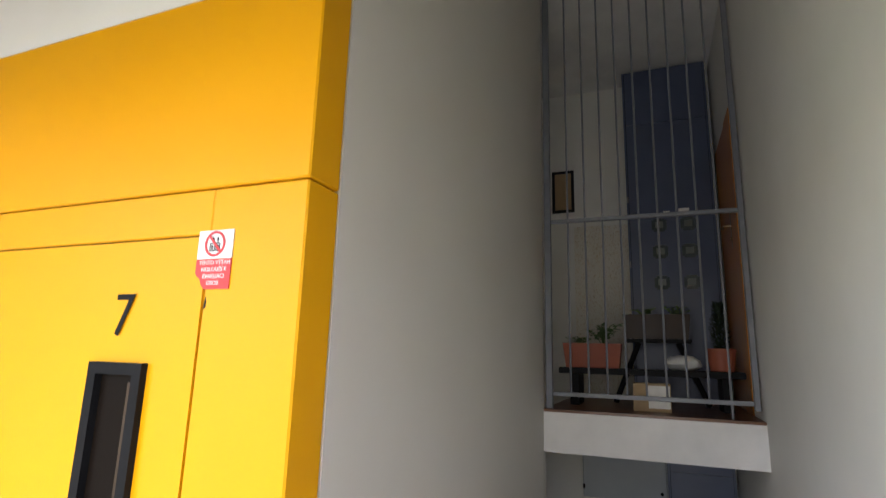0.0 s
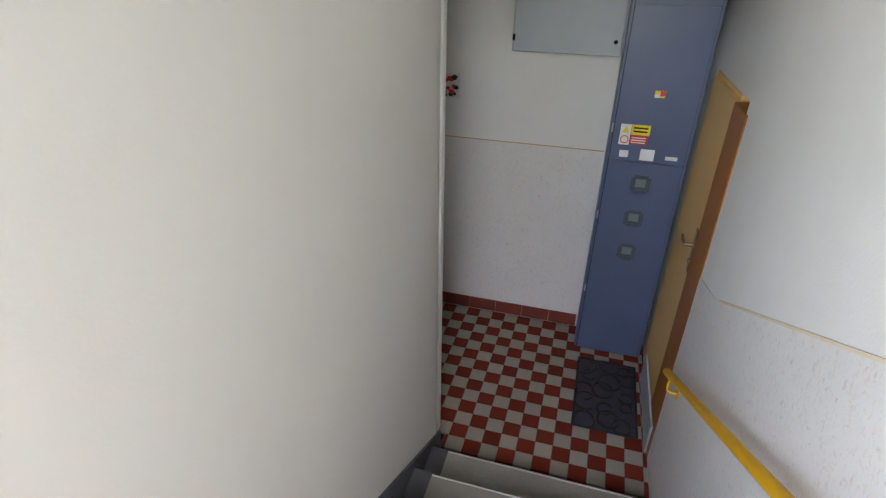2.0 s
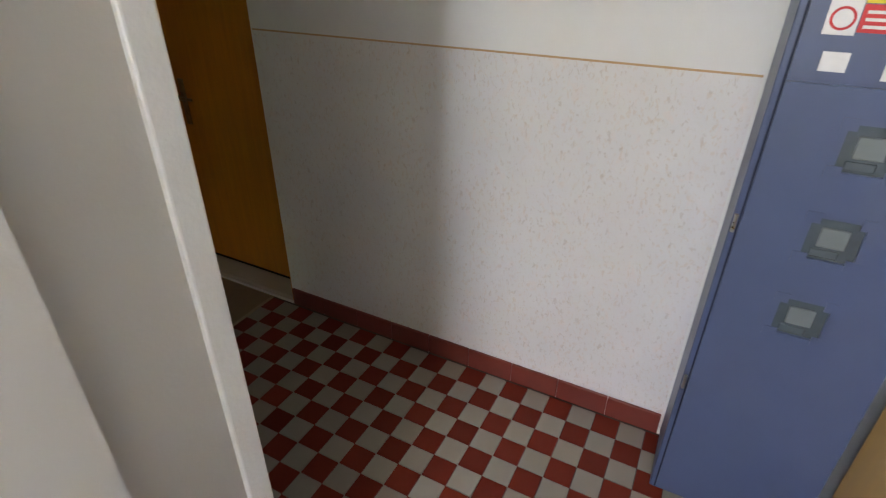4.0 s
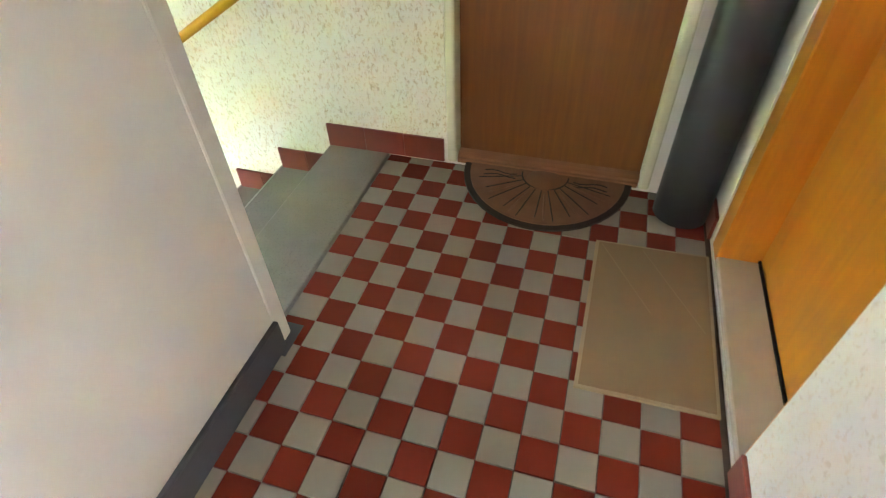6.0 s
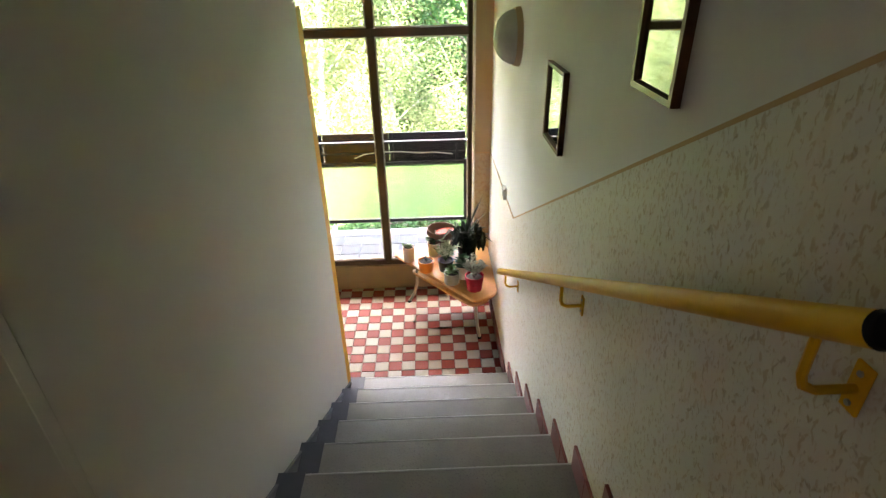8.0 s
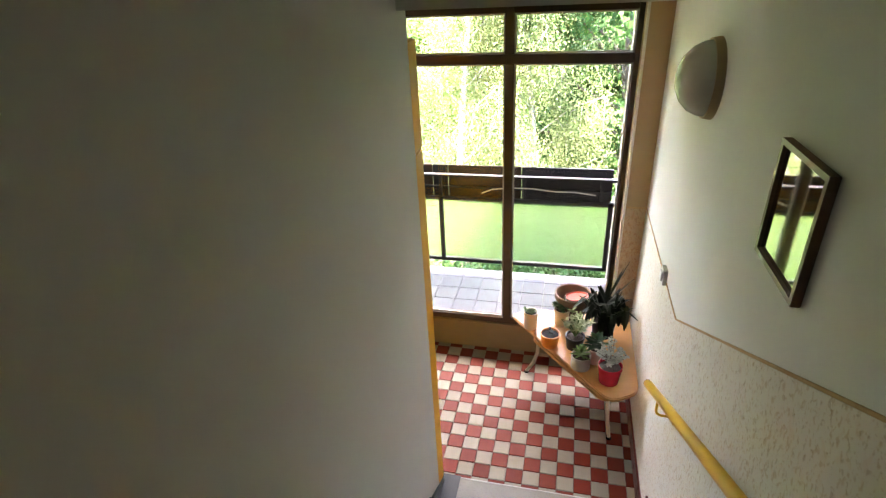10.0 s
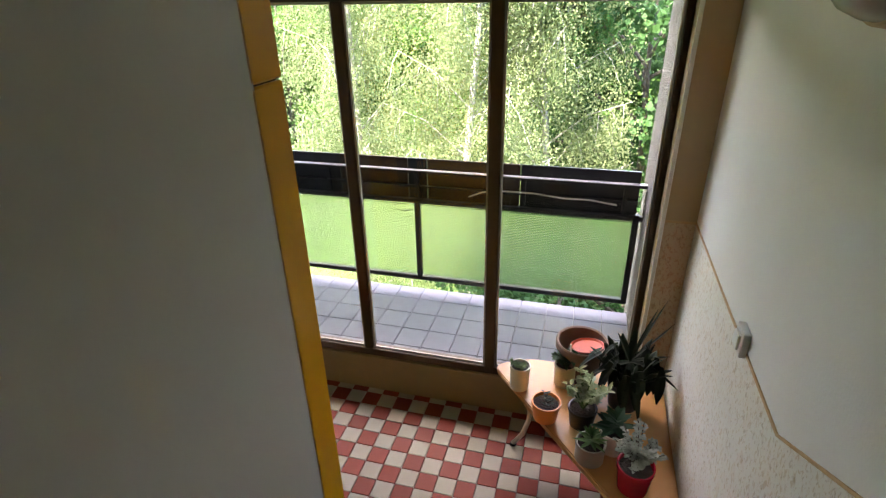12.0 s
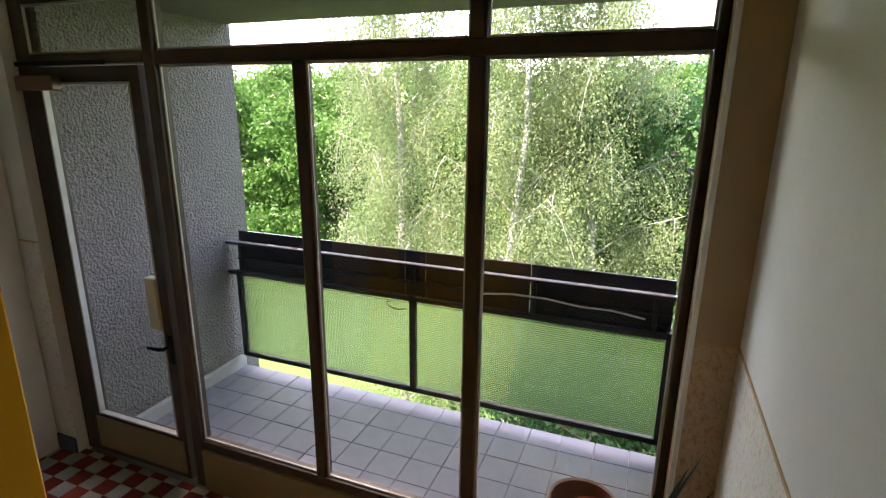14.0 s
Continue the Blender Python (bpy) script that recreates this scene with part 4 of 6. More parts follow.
# small glazed picture tile on the landing wall
pt = thing("picture_tile", (1.89, YF, 1.66), "small glazed tile painted with red fruit and leaves", "picture")
tile = part("tile_body", box(nb(), 1.812, 1.968, YF - 0.012, YF - 0.001, 1.655, 1.808, 0.003, 1), PLASTIC_WHITE, pt)
rng = random.Random(3)
for k in range(16):
    cx, cz = 1.89 + rng.uniform(-0.06, 0.06), 1.73 + rng.uniform(-0.06, 0.06)
    red = abs(cx - 1.9) < 0.035 and -0.035 < cz - 1.73 < 0.05
    bm = nb()
    r = rng.uniform(0.012, 0.022)
    a0 = rng.uniform(0, 6)
    prism(bm, [(cx + r * (1.2 if j % 2 else 0.75) * math.cos(a0 + j * math.pi / 5), cz + r * (0.9 if j % 2 else 0.7) * math.sin(a0 + j * math.pi / 5)) for j in range(10)], 'y', YF - 0.0132 - 0.0003 * k, YF - 0.0118)
    part("fruit" if red else "leaf", bm, RED_PAINT if red else (LEAF_DARK if k % 3 else BLACK), tile)


# ---- handrails ----
def handrail(name, x, ya, za, yb, zb, wall_x, brackets, label):
    """A yellow tube on bent brackets; a and b are its upper and lower ends."""
    r = thing(name, (wall_x, (ya + yb) / 2, (za + zb) / 2), label, "handrail", "yellow handrails")
    part("rail_tube", cyl(nb(), (x, ya, za), (x, yb, zb), 0.0195, n=24), YELLOW_RAIL, r, "", True)
    d = (Vector((x, yb, zb)) - Vector((x, ya, za))).normalized()
    for end, s in (((x, ya, za), -1), ((x, yb, zb), 1)):
        e = Vector(end)
        part("end_cap", cyl(nb(), e - d * s * 0.002, e + d * s * 0.006, 0.0202, 0.0175, 24), BLACK, r, "black plastic end cap", True)
    for y in brackets:
        t = (y - ya) / (yb - ya)
        z = za + (zb - za) * t
        s = 1 if wall_x < x else -1
        bm = tube(nb(), [(x, y, z - 0.02), (x, y, z - 0.075), (x - s * 0.006, y, z - 0.092), (x - s * 0.022, y, z - 0.1), (wall_x, y, z - 0.1)], 0.006, 8)
        b = part("bracket", bm, YELLOW_RAIL, r, "", True)
        part("bracket_plate", box(nb(), *sorted((wall_x, wall_x + s * 0.006)), y - 0.014, y + 0.014, z - 0.135, z - 0.065, 0.002, 1), YELLOW_RAIL, b)
        for dz in (-0.122, -0.078):
            part("screw", cyl(nb(), (wall_x + s * 0.006, y, z + dz), (wall_x + s * 0.009, y, z + dz), 0.004, n=8), METAL, b)
    return r


handrail("handrail", 0.02, 0.042, 0.986, -2.41, -0.43, XL + 0.003, (-0.025, -1.01, -2.17), "yellow painted tubular handrail on bent wall brackets")
handrail("handrail", XS - 0.055, -2.35, 2.105, 0.05, 0.73, XS - 0.003, (-2.15, -1.20, -0.04), "yellow painted tubular handrail on bent wall brackets")


# ---- mats ----
m3 = thing("half_round_doormat", (XL, 0.69, D), "brown half-round rubber doormat with a sunray relief and black edge", "doormat")
bm = nb()
arc = [(-0.075 + 0.375 * math.sin(a), 0.69 - 0.345 * math.cos(a)) for a in (math.pi * k / 24 for k in range(25))]
prism(bm, arc, 'z', 0.001, 0.010)
part("mat_edge", bm, MAT_EDGE, m3, "black raised edge")
arc2 = [(-0.07 + 0.345 * math.sin(a), 0.69 - 0.318 * math.cos(a)) for a in (math.pi * k / 24 for k in range(25))]
part("mat_field", prism(nb(), arc2, 'z', 0.009, 0.013), MAT_BROWN, m3)
C3 = Vector((-0.035, 0.69, 0.0135))
for k in range(11):
    a = math.pi * (k + 1.0) / 12
    dv = Vector((math.sin(a), -math.cos(a) * 0.93, 0))
    part("ray_groove", tube(nb(), [C3 + dv * 0.105, C3 + dv * 0.2, C3 + dv * (0.295 - 0.02 * (k % 2))], [0.0025, 0.0032, 0.0022], 5), MAT_EDGE, m3)
    if k % 2:
        e = Vector((math.sin(a + 0.13), -math.cos(a + 0.13) * 0.93, 0))
        part("ray_ridge", tube(nb(), [C3 + e * 0.13, C3 + e * 0.21, C3 + e * 0.285], [0.004, 0.006, 0.003], 6), MAT_BROWN, m3)
part("boss_groove", tube(nb(), [C3 + Vector((0.1 * math.sin(a), -0.095 * math.cos(a), 0)) for a in (math.pi * k / 16 for k in range(17))], 0.0034, 5), MAT_EDGE, m3)
for q, w in enumerate((0.02, 0.045)):
    for sy in (-1, 1):
        pts = [(-0.035 + w + 0.008 * math.sin(k * 1.3 + q), 0.69 + sy * (0.115 + 0.027 * k), 0.0135) for k in range(6)]
        part("wave_groove", tube(nb(), pts, 0.003, 5), MAT_EDGE, m3)
bm = nb()
lathe(bm, [(0.0005, 0.012), (0.075, 0.0135), (0.062, 0.018), (0.0005, 0.021)], (0.0, 0.69, 0), 20)
part("sun_boss", bm, MAT_BROWN, m3, "", True)

m2 = thing("doormat_beige", (0.60, 1.11, D), "flat beige fibre doormat with pale rim lying before a door", "doormat")
bm = prism(nb(), [(0.300, 0.925), (0.925, 0.915), (0.92, 1.300), (0.29, 1.305)], 'z', 0.0, 0.008)
part("mat_rim", bm, MAT_PALE, m2, "pale worn rim")
part("mat_field", prism(nb(), [(0.310, 0.936), (0.914, 0.926), (0.910, 1.290), (0.300, 1.294)], 'z', 0.0078, 0.011), MAT_BEIGE, m2)
for (a, b), (c, d) in (((0.315, 0.945), (0.60, 1.115)), ((0.315, 1.085), (0.64, 1.275))):
    part("crease", prism(nb(), [(a, b), (a + 0.004, b), (c + 0.004, d), (c, d)], 'z', 0.0109, 0.0113), CREASE, m2, "faint worn crease")
m1 = thing("doormat_dark", (3.18, 0.61, D), "charcoal doormat with raised black ring pattern", "doormat")
part("mat_field", box(nb(), 2.988, 3.378, 0.285, 0.937, 0.0, 0.008, 0.003, 1), MAT_DARK, m1)
rng = random.Random(5)
for k in range(15):
    cx, cy, r = 3.055 + 0.125 * (k % 3) + rng.uniform(-0.025, 0.025), 0.35 + 0.125 * (k // 3) + 0.04 * (k % 2), rng.uniform(0.035, 0.072)
    a0, turn = rng.uniform(0, 6.28), (6.3 if k % 3 else 4.6)
    pts = []
    for j in range(25):
        a = a0 + turn * j / 24
        pts.append((min(3.366, max(3.0, cx + r * math.cos(a))), min(0.926, max(0.297, cy + r * 1.15 * math.sin(a))), 0.0085 + 0.0002 * k))
    part("ring_relief", tube(nb(), pts, 0.0085, 6), MAT_PATTERN, m1)
for a, b, c, d in ((2.990, 3.004, 0.287, 0.935), (3.362, 3.376, 0.287, 0.935), (3.004, 3.362, 0.287, 0.300), (3.004, 3.362, 0.922, 0.935)):
    part("mat_border", box(nb(), a, b, c, d, 0.0075, 0.0105, 0.001, 1), MAT_PATTERN, m1)


# ---- window wall of the lift hall ----
win = thing("window_1", (1.65, YW, B), "tall dark brown framed window wall with a glazed balcony door", "window", "", "structure")
zs, zt, zh = -1.09, 0.84, 1.15
x_r, x_l = 0.095, 3.21
yo, yi = YW - 0.03, YW + 0.03


def bar(x0, x1, z0, z1, d=0.0, bead=True):
    f = part("window_frame", box(nb(), x0, x1, yo - d, yi + d, z0, z1, 0.004, 1), FRAME, win)
    return f


bar(x_r - 0.005, x_r + 0.025, B + 0.28, zh)
bar(0.82, 0.875, zs - 0.03, zt - 0.028, 0.004)
bar(0.82, 0.875, zt + 0.028, zh, 0.004)
bar(1.56, 1.612, zs - 0.03, zt - 0.028)
bar(2.335, 2.40, B, zh, 0.006)
bar(x_l - 0.02, x_l + 0.06, B, zh)
bar(x_r + 0.026, 2.334, zt - 0.028, zt + 0.028, 0.008)
bar(2.401, x_l - 0.021, zt - 0.02, zt + 0.03, 0.008)
bar(x_r + 0.026, 2.334, zs - 0.05, zs, 0.002)
bar(x_r + 0.026, 2.334, zh - 0.05, zh + 0.0)
bar(2.401, x_l - 0.021, zh - 0.05, zh)
PANES = [(0.121, 0.819, zs, zt - 0.029), (0.876, 1.559, zs, zt - 0.029), (1.613, 2.334, zs, zt - 0.029), (0.121, 0.819, zt + 0.029, zh - 0.05), (0.876, 2.334, zt + 0.029, zh - 0.05), (2.401, x_l - 0.021, zt + 0.031, zh - 0.05)]
for a, b, c, d in PANES:
    p = part("pane", box(nb(), a, b, YW - 0.004, YW + 0.002, c, d), GLASS, win, "clear window pane")
    p.visible_shadow = False
    for q in ((a, a + 0.011, c, d), (b - 0.011, b, c, d), (a + 0.011, b - 0.011, c, c + 0.011), (a + 0.011, b - 0.011, d - 0.011, d)):
        part("glazing_bead", box(nb(), q[0], q[1], YW + 0.003, YW + 0.016, q[2], q[3], 0.003, 1), FRAME_LIGHT, win, "bare metal glazing bead")
part("apron_panel", box(nb(), x_r - 0.004, 2.334, YW - 0.04, YW + 0.045, B - 0.02, zs - 0.052, 0.004, 1), PANEL, win, "olive brown painted panel under the window")
# balcony door leaf
dl = part("balcony_door", panels(nb(), 'y', YW - 0.02, YW + 0.034, 2.438, x_l - 0.026, B + 0.02, zt - 0.03, [(2.50, 3.115, zs - 0.02, zt - 0.10)]), FRAME, win, "dark brown glazed balcony door")
p = part("pane", box(nb(), 2.50, 3.115, YW - 0.004, YW + 0.002, zs - 0.02, zt - 0.10), GLASS, dl, "clear door pane")
p.visible_shadow = False
for q in ((2.50, 2.512, zs - 0.02, zt - 0.10), (3.103, 3.115, zs - 0.02, zt - 0.10), (2.512, 3.103, zs - 0.02, zs - 0.008), (2.512, 3.103, zt - 0.112, zt - 0.10)):
    part("glazing_bead", box(nb(), q[0], q[1], YW + 0.003, YW + 0.037, q[2], q[3], 0.003, 1), FRAME_LIGHT, dl)
part("kick_panel", box(nb(), 2.46, 3.14, YW + 0.034, YW + 0.042, B + 0.05, zs - 0.035, 0.003, 1), PANEL, dl, "olive brown door panel")
part("lock_case", box(nb(), 2.505, 2.575, YW + 0.004, YW + 0.05, -0.48, -0.20, 0.004, 1), CREAM, dl, "painted lock case")
bm = nb()
cyl(bm, (2.462, YW + 0.034, -0.56), (2.462, YW + 0.08, -0.56), 0.010)
tube(bm, [(2.462, YW + 0.08, -0.56), (2.49, YW + 0.085, -0.565), (2.57, YW + 0.082, -0.57)], [0.01, 0.010, 0.008], 8)
box(bm, 2.445, 2.480, YW + 0.034, YW + 0.04, -0.66, -0.50, 0.002, 1)
part("door_handle", bm, BLACK, dl, "black lever handle", True)
cl = part("door_closer", box(nb(), 2.95, 3.22, YW + 0.04, YW + 0.09, 0.70, 0.77, 0.008, 2), DARK_WOOD, win, "brown door closer body")
part("closer_arm", box(nb(), 2.62, 3.24, YW + 0.05, YW + 0.062, 0.815, 0.835), BLACK, cl, "black closer arm")
# jamb walls beside the window
for nm, x0, x1 in (("jamb_west", XL, x_r - 0.006), ("jamb_east", x_l + 0.061, XR)):
    west = nm == "jamb_west"
    structure(nm, box(nb(), x0, x1, YW - 0.02, YW + 0.09, B - 0.02, A - 0.23), JAMB if west else WHITE, "painted window jamb")
    structure(nm + "_dado", box(nb(), x0 + 0.0, x1, YW + 0.09, YW + 0.093, B, -0.085), JAMB_DADO if west else DADO, "stippled beige jamb paint", "wall paint")
    structure(nm + "_line", box(nb(), x0 + 0.0, x1, YW + 0.0915, YW + 0.0945, -0.085, -0.075), LINE, "thin ochre painted line", "wall paint")
# the white strip imitates the sunlit reveal edge of the jamb
structure("jamb_lit_edge", box(nb(), 0.070, 0.0885, YW + 0.0905, YW + 0.098, B + 0.002, A - 0.24, 0.003, 1), WHITE, "narrow white strip that paints in the sunlit jamb edge", "trim")
structure("baseboard_jamb", box(nb(), x_l + 0.061, XR, YW + 0.0935, YW + 0.105, B, B + 0.1, 0.002, 1), SLATE, "dark skirting at the jamb", "skirting")

# upper lift hall window, behind the start of the walk
win2 = thing("window_2", (1.65, YW, A), "tall dark framed window of the upper lift hall", "window", "", "structure")
bm = nb()
panels(bm, 'y', YW + 0.02, YW + 0.07, 0.2, 3.2, A + 0.3, A + 2.5, [(0.25, 1.17, A + 0.35, A + 2.45), (1.22, 2.14, A + 0.35, A + 2.45), (2.19, 3.15, A + 0.35, A + 2.45)])
part("window_frame", bm, FRAME, win2)

# ---- wall fittings of the lower stairs ----
lamp = thing("wall_lamp", (XL, -2.57, 0.93), "round frosted glass wall lamp on a beige base", "lamp")
base = nb()
cyl(base, (XL, -2.57, 0.93), (XL + 0.03, -2.57, 0.93), 0.150, 0.145, 40)
part("lamp_base", base, JAMB, lamp, "beige lamp base", True)
bm = nb()
lathe(bm, [(0.138, 0.0), (0.135, 0.02), (0.118, 0.055), (0.085, 0.085), (0.045, 0.103), (0.001, 0.109)], (0, 0, 0), 40)
bmesh.ops.transform(bm, matrix=Matrix.Translation((XL + 0.03, -2.57, 0.93)) @ Matrix.Rotation(radians(90), 4, 'Y'), verts=bm.verts[:])
part("lamp_glass", bm, LAMP, lamp, "frosted glass bowl", True)
sw = thing("light_switch", (XL, -2.80, -0.06), "white plastic light switch on the wall", "switch")
part("switch_plate", box(nb(), XL, XL + 0.022, -2.84, -2.765, -0.10, -0.02, 0.004, 2), PLASTIC_WHITE, sw)
part("rocker", box(nb(), XL + 0.022, XL + 0.030, -2.825, -2.78, -0.085, -0.035, 0.003, 1), PLASTIC_WHITE, sw)


def picture(y0, y1, z0, z1, label):
    pc = thing("wall_picture", (XL, (y0 + y1) / 2, z0), label, "picture", "glazed pictures on the stair wall")
    bm = panels(nb(), 'x', XL + 0.001, XL + 0.022, y0, y1, z0, z1, [(y0 + 0.014, y1 - 0.014, z0 + 0.014, z1 - 0.014)])
    part("picture_frame", bm, DARK_WOOD, pc, "narrow dark brown frame")
    part("picture_pane", box(nb(), XL + 0.001, XL + 0.012, y0 + 0.0141, y1 - 0.0141, z0 + 0.0141, z1 - 0.0141), MIRROR, pc, "shiny glass that mirrors the window")
    return pc


picture(-1.73, -1.455, 0.645, 0.945, "small framed mirror-bright picture on the stair wall")
picture(-0.83, -0.605, 1.030, 1.31, "framed mirror-bright picture on the stair wall")


# ---- balcony ----
ZB = -1.36
YE = -4.945
bal = tagged(obj("balcony_floor", box(nb(), 0.02, 3.14, YE, YW - 0.041, ZB - 0.2, ZB - 0.012), CONCRETE), "concrete balcony floor under pale tiles", "floor", "", "structure")
structure("balcony_wall_west", box(nb(), -0.30, 0.02, YB - 0.02, YW - 0.021, B - 0.6, A + 0.2), ROUGHCAST, "grey roughcast balcony side wall")
structure("balcony_wall_east", box(nb(), 3.14, 3.46, YB - 0.02, YW - 0.021, B - 0.6, A + 0.2), ROUGHCAST, "grey roughcast balcony side wall")
# the soffit takes the darker roughcast colour to paint in its shade
structure("balcony_ceiling", box(nb(), 0.02, 3.14, YB, YW - 0.021, A - 0.19, A), ROUGHCAST, "concrete balcony soffit with its shade put into the darker colour", "ceiling")
structure("balcony_kerb", box(nb(), 3.10, 3.14, YE, YW - 0.041, ZB - 0.01, ZB + 0.09, 0.01, 2), CONCRETE, "pale concrete upstand", "trim")
rail = thing("balcony_railing", (1.6, -4.9, ZB), "dark steel balcony railing with ribbed frosted glass panels", "railing")
yr = -4.90
for x in (3.045, 1.62, 0.062):
    part("post", box(nb(), x - 0.02, x + 0.02, yr - 0.02, yr + 0.02, -1.245, -0.545, 0.003, 1), RAIL_DARK, rail)
for x in (3.02, 2.33, 1.62, 0.83, 0.15):
    part("short_post", box(nb(), x - 0.014, x + 0.014, yr - 0.016, yr + 0.012, -0.545, -0.352, 0.002, 1), RAIL_DARK, rail)
part("top_rail", box(nb(), 0.02, 3.14, yr - 0.022, yr + 0.022, -0.352, -0.334, 0.003, 1), RAIL_DARK, rail)
# capping is paler than the dark rail below it
part("rail_capping", box(nb(), 0.02, 3.14, yr - 0.02, yr + 0.02, -0.334, -0.328, 0.002, 1), RAIL_TOP, rail, "paler shiny rail top")
part("middle_rail", box(nb(), 0.02, 3.14, yr - 0.02, yr + 0.02, -0.585, -0.555, 0.003, 1), RAIL_DARK, rail)
part("bottom_rail", box(nb(), 0.062, 3.045, yr - 0.02, yr + 0.02, -1.245, -1.21, 0.003, 1), RAIL_DARK, rail)
for a, b in ((1.64, 3.025), (0.082, 1.60)):
    part("glass_panel", box(nb(), a, b, yr - 0.004, yr + 0.004, -1.21, -0.585), RIBBED, rail, "ribbed frosted glass panel")
for a, b, m in ((0.06, 0.86, BOARD_BLACK), (0.865, 1.55, BOARD), (1.555, 1.70, BOARD_BLACK), (1.705, 2.25, BOARD), (2.255, 3.08, BOARD_BLACK)):
    part("screen_board", box(nb(), a, b, yr - 0.075, yr - 0.055, -0.625, -0.262, 0.003, 1), m, rail, "dark board screen")
part("board_rail", box(nb(), 0.06, 3.08, yr - 0.05, yr - 0.024, -0.478, -0.462), RAIL_DARK, rail)
bm = tube(nb(), [(1.22, yr + 0.02, -0.50), (1.12, yr + 0.028, -0.455), (0.95, yr + 0.028, -0.435), (0.75, yr + 0.028, -0.435), (0.55, yr + 0.028, -0.455), (0.38, yr + 0.028, -0.452), (0.2, yr + 0.028, -0.475)], 0.006, 8)
tagged(obj("white_cable", bm, SIGN_WHITE, True), "loose white cable tied along the balcony rail", "cable")
bm = tube(nb(), [(1.66, yr + 0.02, -0.64), (1.72, yr + 0.02, -0.655), (1.79, yr + 0.02, -0.64), (1.80, yr + 0.02, -0.61), (1.76, yr + 0.02, -0.60)], 0.004, 6)
tagged(obj("wire_loop", bm, FRAME, True), "bent wire hung on the glass panel", "wire")
bm = tube(nb(), [(0.13, YW + 0.05, B + 0.55), (0.10, YW + 0.06, B + 0.3), (0.085, YW + 0.06, B + 0.02)], 0.008, 8)
tagged(obj("black_cable", bm, BLACK, True), "black cable beside the window frame", "cable")


# ---- corner table with plants ----
ZT = -0.92
table = thing("corner_table", (0.3, -3.3, B), "low three-cornered beech table with splayed cream legs", "table")


def rounded(corners, radius, n=7):
    out = []
    m = len(corners)
    for k in range(m):
        p, a, b = Vector(corners[k]), Vector(corners[k - 1]), Vector(corners[(k + 1) % m])
        u, v = (a - p).normalized(), (b - p).normalized()
        s, e = p + u * radius, p + v * radius
        for j in range(n + 1):
            t = j / n
            out.append(tuple((1 - t) ** 2 * s + 2 * t * (1 - t) * p + t * t * e))
    return out


top = rounded([(0.80, -3.58), (0.13, -2.79), (-0.045, -2.89), (-0.045, -3.68), (0.62, -3.68)], 0.075)
bm = prism(nb(), top, 'z', ZT - 0.026, ZT)
bmesh.ops.bevel(bm, geom=[e for e in bm.edges if abs(e.verts[0].co.z - e.verts[1].co.z) < 1e-6], offset=0.006, segments=2, affect='EDGES')
part("tabletop", bm, TABLE, table)
low = rounded([(0.64, -3.52), (0.15, -2.95), (0.0, -3.02), (0.0, -3.60), (0.5, -3.60)], 0.06)
part("shelf", prism(nb(), low, 'z', ZT - 0.165, ZT - 0.145), TABLE, table, "lower beech shelf")
for (lx, ly), (tx, ty) in (((0.66, -3.50), (0.58, -3.48)), ((0.085, -2.95), (0.11, -3.02)), ((0.03, -3.62), (0.06, -3.56))):
    bm = tube(nb(), [(tx, ty, ZT - 0.027), (tx, ty, ZT - 0.12), (tx * 0.95 + lx * 0.05, ty * 0.95 + ly * 0.05, ZT - 0.25), (tx * 0.6 + lx * 0.4, ty * 0.6 + ly * 0.4, ZT - 0.36), (lx, ly, B + 0.012)], [0.013, 0.013, 0.013, 0.013, 0.012], 12)
    lg = part("leg", bm, LEG, table, "", True)
    part("foot", cyl(nb(), (lx, ly, B), (lx, ly, B + 0.014), 0.018, 0.016, 14), BLACK, lg, "black foot")


def pot(name, x, y, z, r, h, mat, label, rim=0.006, flare=1.25, category="plant pot"):
    t = thing(name, (x, y, z), label, category, "potted plants")
    r0 = r / flare
    bm = lathe(nb(), [(r0 * 0.9, 0.0), (r0, 0.004), (r * 0.97, h * 0.86), (r * 0.975, h * 0.86), (r, h * 0.87), (r, h), (r - rim, h), (r - rim - 0.004, h * 0.85)], (x, y, z), 32)
    part("pot", bm, mat, t, "", True)
    bm = lathe(nb(), [(r - rim - 0.0035, h * 0.86), (r * 0.6, h * 0.9), (0.001, h * 0.92)], (x, y, z), 24, False)
    part("soil", bm, SOIL, t, "dark soil", True)
    return t


def leaf_blade(verts, faces, base, direction, up, length, width, bend, n=4):
    """One bent leaf as a strip of quads."""
    d, u = Vector(direction).normalized(), Vector(up)
    s = d.cross(u)
    if s.length < 1e-4:
        s = d.orthogonal()
    s.normalize()
    u = s.cross(d)
    i0 = len(verts)
    for k in range(n + 1):
        t = k / n
        w = width * (math.sin(math.pi * min(0.98, 0.12 + 0.88 * t)) ** 0.8) * 0.5
        p = Vector(base) + d * (length * t) - u * (bend * t * t)
        verts.append(p - s * w)
        verts.append(p + u * w * -0.25)
        verts.append(p + s * w)
    for k in range(n):
        a = i0 + 3 * k
        faces.append((a, a + 1, a + 4, a + 3))
        faces.append((a + 1, a + 2, a + 5, a + 4))


def foliage(name, verts, faces, mat, parent, label=""):
    me = bpy.data.meshes.new(name)
    me.from_pydata([tuple(v) for v in verts], [], faces)
    me.materials.append(mat)
    ob = adopt(new(name, me), parent)
    return tagged(ob, label) if label else ob


